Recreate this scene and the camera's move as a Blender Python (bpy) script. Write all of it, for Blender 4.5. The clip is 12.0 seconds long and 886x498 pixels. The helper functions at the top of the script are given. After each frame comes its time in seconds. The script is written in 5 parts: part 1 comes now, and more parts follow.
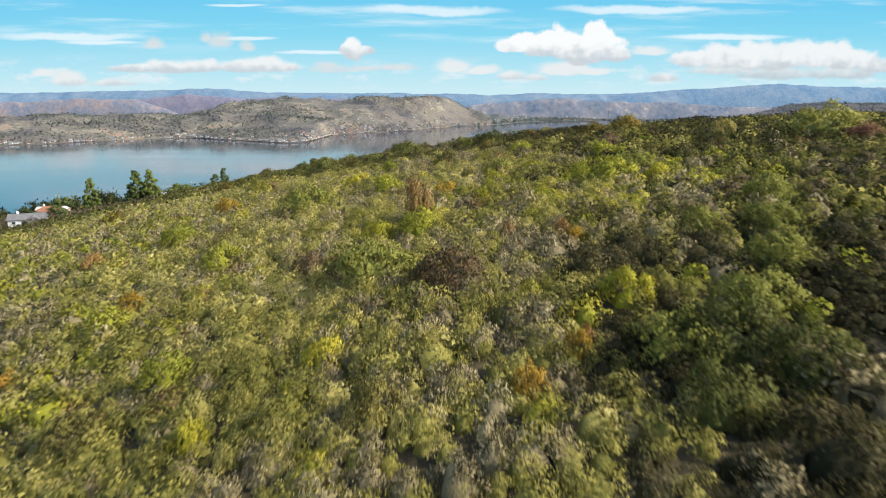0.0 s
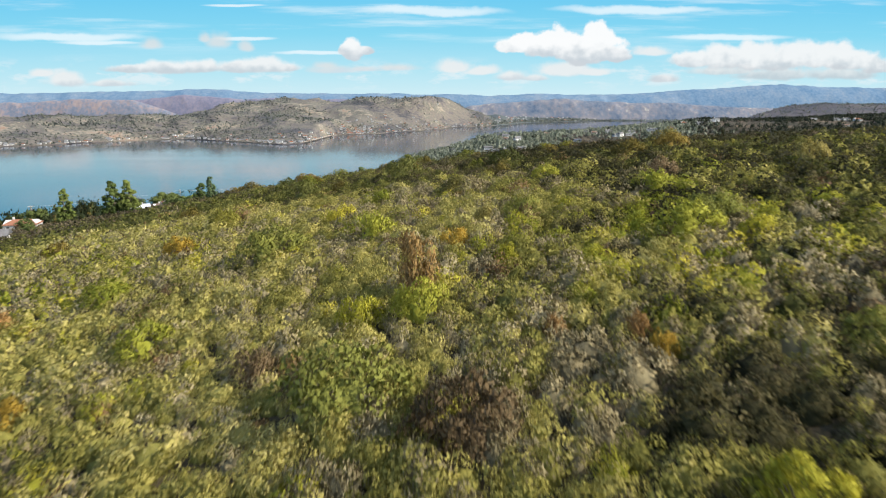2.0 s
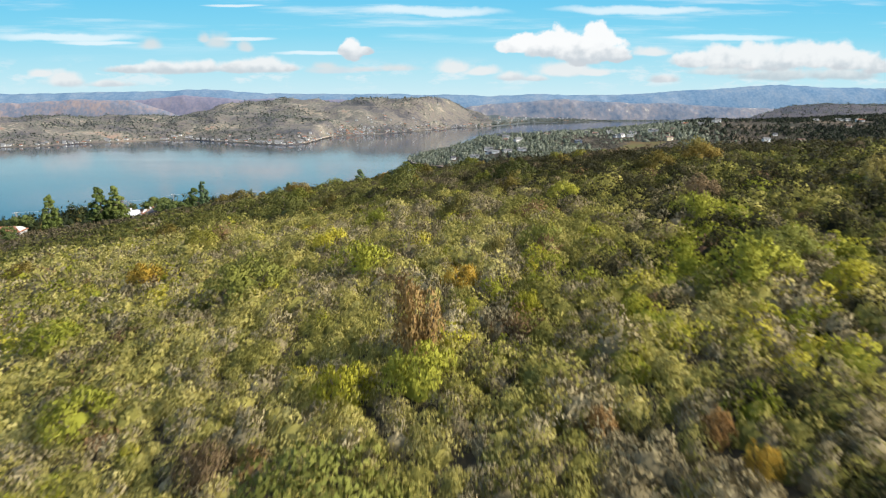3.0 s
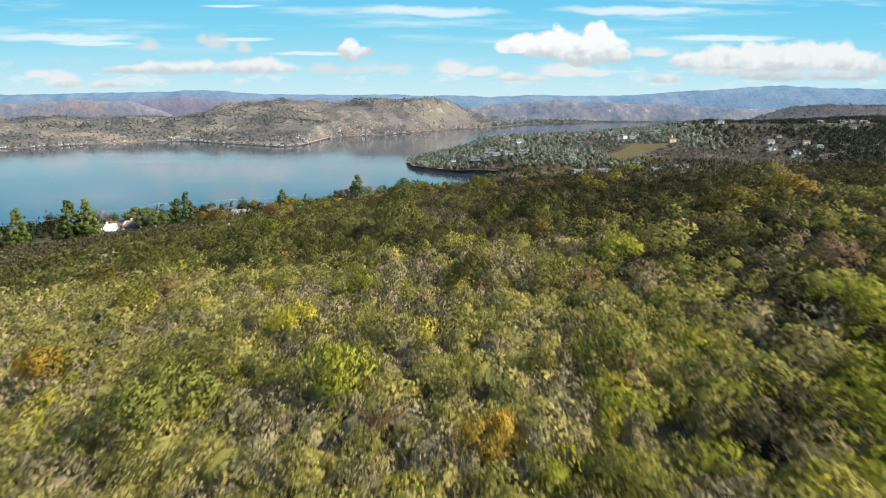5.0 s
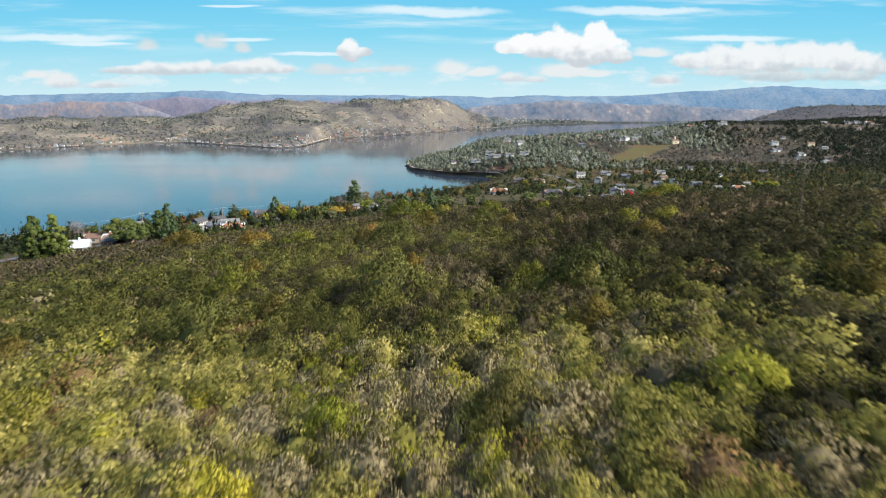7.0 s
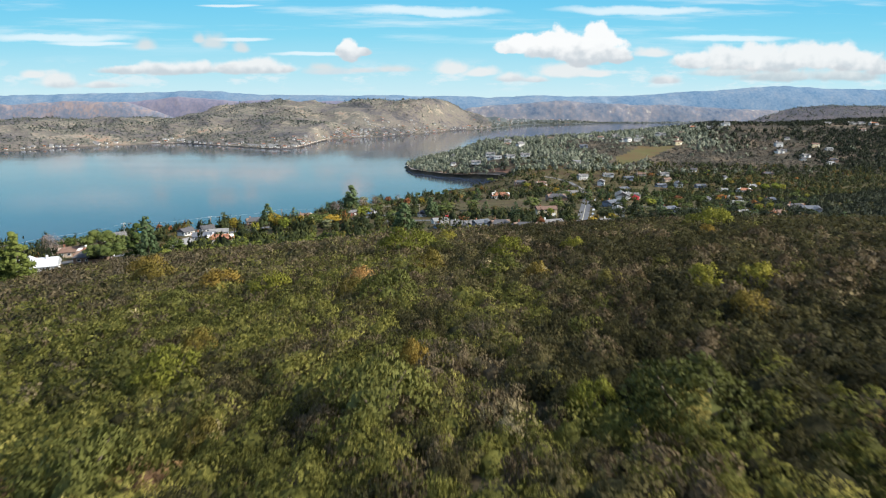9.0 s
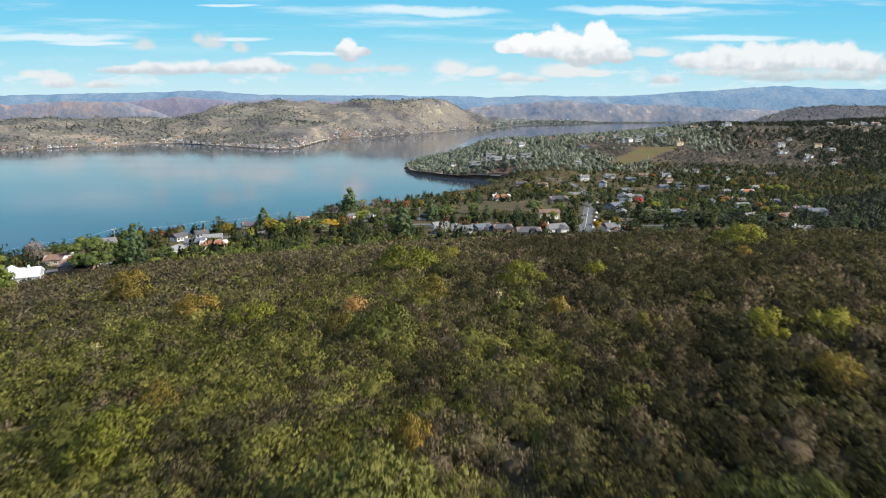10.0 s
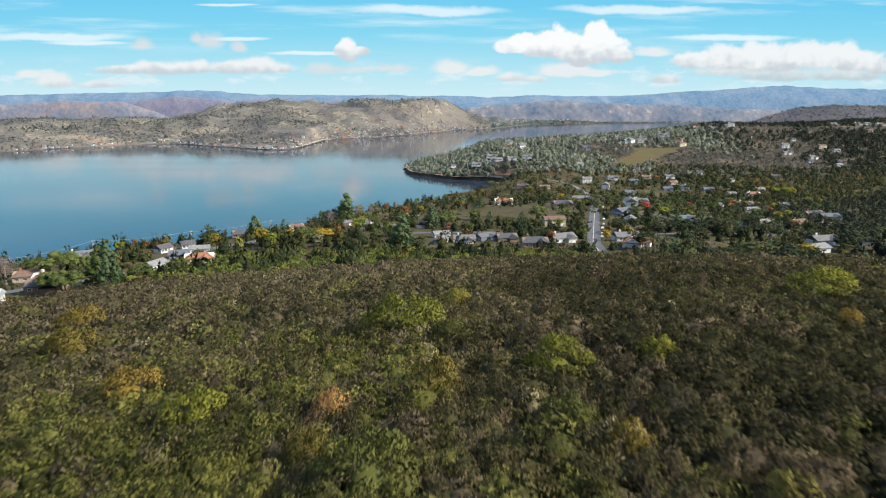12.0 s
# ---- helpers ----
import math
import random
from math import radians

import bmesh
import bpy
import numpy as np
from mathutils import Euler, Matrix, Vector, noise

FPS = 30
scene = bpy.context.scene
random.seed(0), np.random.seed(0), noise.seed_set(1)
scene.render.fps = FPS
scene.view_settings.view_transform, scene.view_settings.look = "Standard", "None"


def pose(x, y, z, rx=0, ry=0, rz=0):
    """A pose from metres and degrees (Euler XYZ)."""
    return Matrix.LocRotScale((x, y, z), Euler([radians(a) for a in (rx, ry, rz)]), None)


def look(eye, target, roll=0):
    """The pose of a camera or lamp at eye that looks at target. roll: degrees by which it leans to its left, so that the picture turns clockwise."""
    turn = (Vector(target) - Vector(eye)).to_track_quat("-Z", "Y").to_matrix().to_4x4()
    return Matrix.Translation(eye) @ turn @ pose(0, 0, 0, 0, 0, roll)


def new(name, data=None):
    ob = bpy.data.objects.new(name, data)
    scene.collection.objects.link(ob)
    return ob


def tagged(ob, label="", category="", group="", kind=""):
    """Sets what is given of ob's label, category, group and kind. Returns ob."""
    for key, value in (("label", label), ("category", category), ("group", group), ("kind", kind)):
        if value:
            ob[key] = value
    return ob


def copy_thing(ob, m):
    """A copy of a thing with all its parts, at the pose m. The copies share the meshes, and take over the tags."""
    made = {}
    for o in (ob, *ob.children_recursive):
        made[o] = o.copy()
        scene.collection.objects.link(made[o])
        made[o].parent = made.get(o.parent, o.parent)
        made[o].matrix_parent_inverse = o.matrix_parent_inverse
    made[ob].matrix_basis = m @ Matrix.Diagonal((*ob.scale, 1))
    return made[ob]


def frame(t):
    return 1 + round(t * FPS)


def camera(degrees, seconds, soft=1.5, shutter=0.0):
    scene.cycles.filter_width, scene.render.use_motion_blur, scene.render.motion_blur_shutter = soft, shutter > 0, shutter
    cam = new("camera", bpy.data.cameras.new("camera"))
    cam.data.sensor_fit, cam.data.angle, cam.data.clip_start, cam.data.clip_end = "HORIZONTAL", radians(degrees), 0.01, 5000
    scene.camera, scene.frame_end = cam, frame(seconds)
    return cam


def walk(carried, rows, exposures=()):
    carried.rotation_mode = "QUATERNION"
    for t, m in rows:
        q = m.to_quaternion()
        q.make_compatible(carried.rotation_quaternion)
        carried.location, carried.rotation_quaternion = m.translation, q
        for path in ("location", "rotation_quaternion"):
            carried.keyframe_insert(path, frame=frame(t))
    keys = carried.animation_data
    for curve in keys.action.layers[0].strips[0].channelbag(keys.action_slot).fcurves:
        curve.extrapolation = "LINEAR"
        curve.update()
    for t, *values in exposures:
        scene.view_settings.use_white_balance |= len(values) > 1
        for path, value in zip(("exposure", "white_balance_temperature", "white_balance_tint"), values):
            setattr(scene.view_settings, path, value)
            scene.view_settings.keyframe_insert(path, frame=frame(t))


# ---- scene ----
cam = camera(70, 12.0, soft=1.1, shutter=0.75)
# seconds, place, tilt and heading of the drone
PATH = [
    (0, -0.09, -0.05, 145.10, 76.631, -2.215),
    (1, -0.05, 11.41, 146.00, 76.639, -2.233),
    (2, -0.02, 22.79, 146.88, 76.657, -2.252),
    (3, 0.01, 34.08, 147.75, 76.682, -2.272),
    (4, 0.03, 45.29, 148.60, 76.707, -2.294),
    (5, 0.05, 56.42, 149.44, 76.728, -2.316),
    (6, 0.05, 67.47, 150.27, 76.744, -2.340),
    (7, 0.05, 78.42, 151.09, 76.753, -2.366),
    (8, 0.04, 89.30, 151.89, 76.753, -2.392),
    (9, 0.03, 100.09, 152.67, 76.745, -2.420),
    (10, 0.01, 110.80, 153.44, 76.732, -2.449),
    (11, -0.02, 121.42, 154.20, 76.716, -2.480),
    (12, -0.06, 131.96, 154.94, 76.700, -2.511),
]
walk(cam, [(t, pose(x, y, z, tilt, 0, turn)) for t, x, y, z, tilt, turn in PATH])

# ---- world, sun ----
SUN_WAY = Vector((0.76, -0.22, 0.6)).normalized()
world = bpy.data.worlds.new("sky")
scene.world = world
world.use_nodes = True
wn = world.node_tree.nodes
sky_tex = wn.new("ShaderNodeTexSky")
sky_tex.sky_type = "NISHITA"
sky_tex.sun_disc = False
sky_tex.sun_elevation = math.asin(SUN_WAY.z)
sky_tex.sun_rotation = math.atan2(SUN_WAY.x, SUN_WAY.y)
wn["Background"].inputs["Strength"].default_value = 0.15
world.node_tree.links.new(sky_tex.outputs[0], wn["Background"].inputs["Color"])
sun = new("sun", bpy.data.lights.new("sun", "SUN"))
sun.data.energy, sun.data.angle, sun.data.color = 4.4, radians(0.53), (1.0, 0.93, 0.82)
sun.matrix_world = look(SUN_WAY * 100, (0, 0, 0))
scene.view_settings.exposure = 0.8


# ---- small tools ----
def smooth(a, b, v):
    t = np.clip((np.asarray(v, float) - a) / (b - a), 0, 1)
    return t * t * (3 - 2 * t)


def lattice(ix, iy, seed):
    h = (ix.astype(np.int64) * 374761393 + iy.astype(np.int64) * 668265263 + seed * 974634777) & 0x7FFFFFFF
    h = ((h ^ (h >> 13)) * 1274126177) & 0x7FFFFFFF
    return ((h ^ (h >> 16)) & 0xFFFF) / 65535.0


def value_noise(x, y, seed=0):
    x, y = np.asarray(x, float), np.asarray(y, float)
    ix, iy = np.floor(x), np.floor(y)
    fx, fy = x - ix, y - iy
    fx, fy = fx * fx * (3 - 2 * fx), fy * fy * (3 - 2 * fy)
    a, b = lattice(ix, iy, seed), lattice(ix + 1, iy, seed)
    c, d = lattice(ix, iy + 1, seed), lattice(ix + 1, iy + 1, seed)
    return (a * (1 - fx) + b * fx) * (1 - fy) + (c * (1 - fx) + d * fx) * fy


def fbm(x, y, size, octaves=4, seed=0):
    """Noise of mean 0 and range about -0.5 to 0.5."""
    total, gain = 0, 0.55
    x, y = np.asarray(x, float) / size, np.asarray(y, float) / size
    for k in range(octaves):
        total = total + gain * (value_noise(x, y, seed + k * 7) - 0.5)
        x, y, gain = x * 2.03 + 3.1, y * 2.03 + 1.7, gain * 0.5
    return total


def mesh_of(name, verts, faces, materials, index=None, shade=False, normals=None):
    """A mesh from arrays of corners and equal-sided faces; normals round the leaves of a crown off."""
    me = bpy.data.meshes.new(name)
    verts, faces = np.asarray(verts, np.float32), np.asarray(faces, np.int32)
    n, k = faces.shape
    me.vertices.add(len(verts))
    me.vertices.foreach_set("co", verts.ravel())
    me.loops.add(n * k)
    me.loops.foreach_set("vertex_index", faces.ravel())
    me.polygons.add(n)
    me.polygons.foreach_set("loop_start", np.arange(0, n * k, k, dtype=np.int32))
    for m in materials:
        me.materials.append(m)
    if index is not None:
        me.polygons.foreach_set("material_index", np.asarray(index, np.int32))
    me.polygons.foreach_set("use_smooth", np.full(n, shade))
    me.update(calc_edges=True)
    if normals is not None:
        bent = me.attributes.new("custom_normal", "FLOAT_VECTOR", "POINT")
        bent.data.foreach_set("vector", np.asarray(normals, np.float32).ravel())
    return me


# ---- materials ----
def material(name):
    m = bpy.data.materials.new(name)
    m.use_nodes = True
    return m, m.node_tree.nodes, m.node_tree.links, m.node_tree.nodes["Principled BSDF"]


def ramp(nodes, stops):
    r = nodes.new("ShaderNodeValToRGB")
    e = r.color_ramp.elements
    while len(e) < len(stops):
        e.new(0.5)
    for k, (at, col) in enumerate(stops):
        e[k].position, e[k].color = at, (*col, 1)
    return r


def noise_node(nodes, links, scale, detail=4.0, rough=0.55, coord="Object"):
    tc = nodes.new("ShaderNodeTexCoord")
    n = nodes.new("ShaderNodeTexNoise")
    n.inputs["Scale"].default_value, n.inputs["Detail"].default_value, n.inputs["Roughness"].default_value = scale, detail, rough
    links.new(tc.outputs[coord], n.inputs["Vector"])
    return n


def rough_material(name, stops, scale, fine, rough=0.85, bump=0.4, depth=0.05, metal=0.0):
    """A weathered surface: coarse patches through a ramp, fine grain over it, and a relief."""
    m, n, l, p = material(name)
    a, b = noise_node(n, l, scale, 5), noise_node(n, l, fine, 4)
    r = ramp(n, stops)
    mix = n.new("ShaderNodeMix")
    mix.inputs["Factor"].default_value = 0.35
    l.new(a.outputs["Fac"], mix.inputs["A"])
    l.new(b.outputs["Fac"], mix.inputs["B"])
    l.new(mix.outputs["Result"], r.inputs["Fac"])
    l.new(r.outputs["Color"], p.inputs["Base Color"])
    bm = n.new("ShaderNodeBump")
    bm.inputs["Strength"].default_value, bm.inputs["Distance"].default_value = bump, depth
    l.new(b.outputs["Fac"], bm.inputs["Height"])
    l.new(bm.outputs["Normal"], p.inputs["Normal"])
    p.inputs["Roughness"].default_value, p.inputs["Metallic"].default_value = rough, metal
    p.inputs["Specular IOR Level"].default_value = 0.5 if rough < 0.8 else 0.1
    return m


def leaf_material(name, stops, through_light=0.22, per="attr", grain=14.0):
    """Foliage: one tone a plant (its 'tone'), a spread from tuft to tuft, a fine mottle and relief of leaves, some light through the blades."""
    m, n, l, p = material(name)
    r = ramp(n, stops)
    geo = n.new("ShaderNodeNewGeometry")
    if per == "attr":
        src = n.new("ShaderNodeAttribute")
        src.attribute_name = "tone"
        tone = src.outputs["Fac"]
    else:
        src = n.new("ShaderNodeObjectInfo")
        tone = src.outputs["Random"]
    mr = n.new("ShaderNodeMapRange")
    mr.inputs["To Min"].default_value, mr.inputs["To Max"].default_value = -0.1, 0.1
    l.new(geo.outputs["Random Per Island"], mr.inputs["Value"])
    mottle = noise_node(n, l, grain, 3.0, 0.7)
    mt = n.new("ShaderNodeMapRange")
    for s, v in zip(mt.inputs[1:5], (0.3, 0.7, -0.12, 0.12)):
        s.default_value = v
    l.new(mottle.outputs["Fac"], mt.inputs["Value"])
    add, more = n.new("ShaderNodeMath"), n.new("ShaderNodeMath")
    l.new(tone, add.inputs[0])
    l.new(mr.outputs[0], add.inputs[1])
    l.new(add.outputs[0], more.inputs[0])
    l.new(mt.outputs[0], more.inputs[1])
    l.new(more.outputs[0], r.inputs["Fac"])
    l.new(r.outputs["Color"], p.inputs["Base Color"])
    bm = n.new("ShaderNodeBump")
    bm.inputs["Strength"].default_value, bm.inputs["Distance"].default_value = 0.6, 1.0 / grain
    l.new(mottle.outputs["Fac"], bm.inputs["Height"])
    l.new(bm.outputs["Normal"], p.inputs["Normal"])
    p.inputs["Roughness"].default_value = 0.7
    p.inputs["Specular IOR Level"].default_value = 0.12
    tr = n.new("ShaderNodeBsdfTranslucent")
    l.new(r.outputs["Color"], tr.inputs["Color"])
    mx = n.new("ShaderNodeMixShader")
    mx.inputs[0].default_value = through_light
    l.new(p.outputs[0], mx.inputs[1])
    l.new(tr.outputs[0], mx.inputs[2])
    l.new(mx.outputs[0], n["Material Output"].inputs["Surface"])
    return m


soil = rough_material("leaf_litter_soil", [(0.38, (0.04, 0.035, 0.02)), (0.5, (0.075, 0.06, 0.034)), (0.62, (0.12, 0.095, 0.055))], 0.3, 3.0)
town_ground = rough_material("dry_grass_and_bare_earth", [(0.36, (0.035, 0.026, 0.012)), (0.45, (0.075, 0.05, 0.026)), (0.5, (0.045, 0.048, 0.016)), (0.56, (0.1, 0.07, 0.036)), (0.61, (0.062, 0.062, 0.022)), (0.67, (0.19, 0.165, 0.08))], 0.03, 0.4)
wood_ground = rough_material("woodland_floor", [(0.38, (0.03, 0.03, 0.02)), (0.5, (0.06, 0.05, 0.036)), (0.62, (0.13, 0.1, 0.065))], 0.015, 0.15)
# the next three lean towards blue-grey, some haze put into their colour
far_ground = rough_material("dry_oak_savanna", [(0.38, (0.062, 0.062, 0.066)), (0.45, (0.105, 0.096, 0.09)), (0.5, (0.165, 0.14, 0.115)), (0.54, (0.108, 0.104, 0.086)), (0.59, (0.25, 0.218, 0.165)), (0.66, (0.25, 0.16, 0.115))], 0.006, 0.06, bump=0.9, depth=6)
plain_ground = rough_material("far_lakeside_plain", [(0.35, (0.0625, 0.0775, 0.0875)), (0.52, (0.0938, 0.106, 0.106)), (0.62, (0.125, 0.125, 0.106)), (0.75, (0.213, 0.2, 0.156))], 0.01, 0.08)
heath_ground = rough_material("haze_tinted_brush_hill", [(0.36, (0.045, 0.048, 0.06)), (0.5, (0.072, 0.068, 0.078)), (0.64, (0.105, 0.09, 0.09))], 0.012, 0.1, bump=0.9, depth=5)
meadow = rough_material("mown_vineyard_grass", [(0.35, (0.05, 0.065, 0.022)), (0.5, (0.085, 0.085, 0.03)), (0.62, (0.11, 0.07, 0.035)), (0.75, (0.13, 0.12, 0.04))], 0.01, 0.2)

# ---- ground: the hill under the drone, the town shelf, the headland, the far shore ----
HILL = (118.59, 30.2, 27.014, -12.538, -11.256, -12.089, 0.408, 2.706, 1.074, 0.113, -1.12)


def hill_top(x, y):
    """Height of the brush's top on the hill."""
    over = np.maximum(x - 110, 0)
    under = np.minimum(x + 170, 0)
    a, b = np.clip(x, -170, 110) / 100, np.clip(y, -40, 480) / 100
    c = HILL
    z = (c[0] + c[1] * a + c[2] * b + c[3] * a * a + c[4] * a * b + c[5] * b * b + c[6] * b**3 + c[7] * a * a * b
         + c[8] * a * b * b + c[9] * b**4 + c[10] * a**3)
    return z - 0.09 * over + 0.12 * under


def near_shore(x):
    return np.interp(x, (-2500, -900, -560, -370, -260, -180, -120, -70, -10, 89, 150), (-1500, -300, 150, 380, 480, 560, 650, 740, 880, 1150, 1240))


def head_edge(y):
    return np.interp(y, (1150, 1240, 1338, 1387, 1480, 1579, 1750, 1950, 2300, 2600, 3000, 3400, 3800), (40, 150, 178, 62, -12, -26, 10, 90, 330, 620, 1150, 1750, 2600))


def far_shore(x):
    return np.interp(x, (-4000, -2500, -1247, -1041, -878, -584, -440, -385, -345, -129, 188, 418, 700, 1236, 2300, 4500),
                     (1300, 1700, 2107, 2386, 2464, 2261, 2136, 2200, 2690, 2851, 3381, 3625, 4150, 4400, 4430, 4430))


def bump_ridge(x, y, crest_x, crest_z, crest_y, near, far):
    """A ridge across the view: its crest's height along x, falling off before and behind."""
    h = np.interp(x, crest_x, crest_z)
    d = y - crest_y
    return h * np.exp(-np.where(d < 0, (d / near) ** 2, (d / far) ** 2))


def ground_height(x, y):
    x, y = np.asarray(x, float), np.asarray(y, float)
    hill = hill_top(x, y) - 1.9
    # the shelf with the town, sloping to the bay
    shelf = np.interp(y, (0, 400, 520, 700, 900, 1100, 1300, 1500, 2400), (95, 84, 72, 56, 36, 20, 20, 22, 14)) + 4 * fbm(x, y, 140, 3, 5)
    shelf = shelf - 0.05 * np.clip(x - 180, 0, 250) * smooth(350, 600, y)
    shelf = shelf - 16 * smooth(190, 90, x) * smooth(880, 1040, y)
    z = hill + (shelf - hill) * smooth(360, 470, y)
    # down to the near water
    s = near_shore(x) - y
    side = x - head_edge(np.clip(y, 1150, 3800))
    land = np.where(y < 1150, s, np.maximum(s, side * 0.8))
    rise = np.clip(land, -60, 400)
    z = np.minimum(z, np.where(rise > 0, 2 + 0.55 * rise + 5 * smooth(0, 6, rise), rise * 0.4))
    # the wooded headland
    head = bump_ridge(x, y, (-30, 86, 237, 432, 591, 742, 878, 1057, 1186, 1400, 2200), (4, 17, 33, 50, 59, 67, 80, 78, 82, 92, 97),
                      1600 + 0.33 * np.clip(x, -50, 900), 330, 520)
    head = head * smooth(-5, 110, side) * smooth(1050, 1350, y) + 14 * fbm(x, y, 170, 4, 9) * smooth(30, 200, side) * smooth(1300, 1500, y)
    z = z + np.where((y > 1050) & (land > 0), head, 0)
    z = z + bump_ridge(x, y, (1100, 1501, 1707, 1883, 2092, 2449, 3200), (0, 66, 92, 112, 124, 118, 110), 3400, 420, 500) * smooth(0, 300, side)
    # the far shore
    f = y - far_shore(x)
    front = bump_ridge(x, y, (-3500, -1731, -1589, -1380, -1263, -1032, -749, -608, -300, 100, 700), (12, 44, 62, 52, 52, 46, 62, 46, 40, 30, 0), 2900 + 0.1 * (x + 1000), 420, 520)
    back = bump_ridge(x, y, (-1500, -1250, -1050, -904, -756, -519, -340, -101, 110, 200, 414, 800), (0, 36, 84, 108, 122, 104, 108, 112, 138, 122, 56, 0), 3600, 480, 600)
    rugged = 1 + 0.5 * fbm(x, y, 420, 5, 21)
    gully = 95 * np.abs(fbm(x + 0.35 * y, y * 0.45, 210, 5, 33)) * smooth(40, 300, f)
    hills = (np.maximum(front, back) * rugged + 17 - gully) * smooth(10, 420, f) + 3 + 14 * smooth(0, 150, f)
    hills = hills + 10 * fbm(x, y, 120, 4, 41) * smooth(40, 300, f)
    z = np.where(f > 0, np.maximum(hills, 1.2 + 0 * f), np.where(f > -40, np.maximum(z, f * 0.3), z))
    return z


def ground_sheet():
    """One sheet: fine under the drone, coarser with the distance."""
    rows = np.concatenate([np.arange(-60, 480, 6.0), 480 * (4990 / 480) ** np.linspace(0, 1, 310)])
    cols = np.linspace(-1, 1, 311)
    cols = np.sign(cols) * np.abs(cols) ** 1.25
    v, u = np.meshgrid(rows, cols, indexing="ij")
    x = u * (160 + 0.82 * np.maximum(v, 0))
    z = ground_height(x, v)
    nr, nc = x.shape
    verts = np.stack([x, v, z], -1).reshape(-1, 3)
    i = (np.arange(nr - 1)[:, None] * nc + np.arange(nc - 1)[None, :]).ravel()
    faces = np.stack([i, i + 1, i + nc + 1, i + nc], -1)
    cx, cy = x[:-1, :-1].ravel(), v[:-1, :-1].ravel()
    edge = 330 + 40 * fbm(cx, cy, 60, 3, 2)
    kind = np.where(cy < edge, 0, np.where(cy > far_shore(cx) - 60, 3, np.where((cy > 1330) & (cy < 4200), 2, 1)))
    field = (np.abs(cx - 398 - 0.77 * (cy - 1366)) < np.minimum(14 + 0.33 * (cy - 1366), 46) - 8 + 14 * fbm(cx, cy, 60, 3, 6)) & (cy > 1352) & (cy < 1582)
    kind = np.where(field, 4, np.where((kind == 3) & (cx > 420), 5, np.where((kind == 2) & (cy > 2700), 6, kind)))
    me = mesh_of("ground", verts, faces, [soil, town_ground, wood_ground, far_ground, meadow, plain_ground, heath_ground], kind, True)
    return tagged(new("ground", me), "brush-covered hillside, town shelf and dry oak hills", "ground", kind="structure")


ground_sheet()


def make_water():
    m, n, l, p = material("lake_water")
    p.inputs["Base Color"].default_value = (0.028, 0.04, 0.062, 1)
    wind = noise_node(n, l, 0.0035, 6, 0.6)
    stretch = n.new("ShaderNodeMapping")
    stretch.inputs["Scale"].default_value = (0.55, 2.2, 1)
    l.new(n["Texture Coordinate"].outputs["Object"], stretch.inputs[0])
    l.new(stretch.outputs[0], wind.inputs["Vector"])
    calm = n.new("ShaderNodeMapRange")
    for s, v in zip(calm.inputs[1:5], (0.4, 0.66, 0.05, 0.1)):
        s.default_value = v
    l.new(wind.outputs["Fac"], calm.inputs[0])
    l.new(calm.outputs[0], p.inputs["Roughness"])
    p.inputs["IOR"].default_value = 1.33
    tc = n.new("ShaderNodeTexCoord")
    mp = n.new("ShaderNodeMapping")
    mp.inputs["Scale"].default_value = (0.25, 0.6, 1)
    l.new(tc.outputs["Object"], mp.inputs["Vector"])
    w = n.new("ShaderNodeTexNoise")
    w.inputs["Scale"].default_value, w.inputs["Detail"].default_value = 0.35, 5
    l.new(mp.outputs[0], w.inputs["Vector"])
    b = n.new("ShaderNodeBump")
    b.inputs["Strength"].default_value, b.inputs["Distance"].default_value = 0.22, 0.25
    l.new(w.outputs["Fac"], b.inputs["Height"])
    l.new(b.outputs["Normal"], p.inputs["Normal"])
    me = mesh_of("water", [(-5200, -1000, 0), (5200, -1000, 0), (5200, 4990, 0), (-5200, 4990, 0)], [(0, 1, 2, 3)], [m])
    return tagged(new("water", me), "calm blue lake reflecting sky and hills", "lake", kind="structure")


make_water()

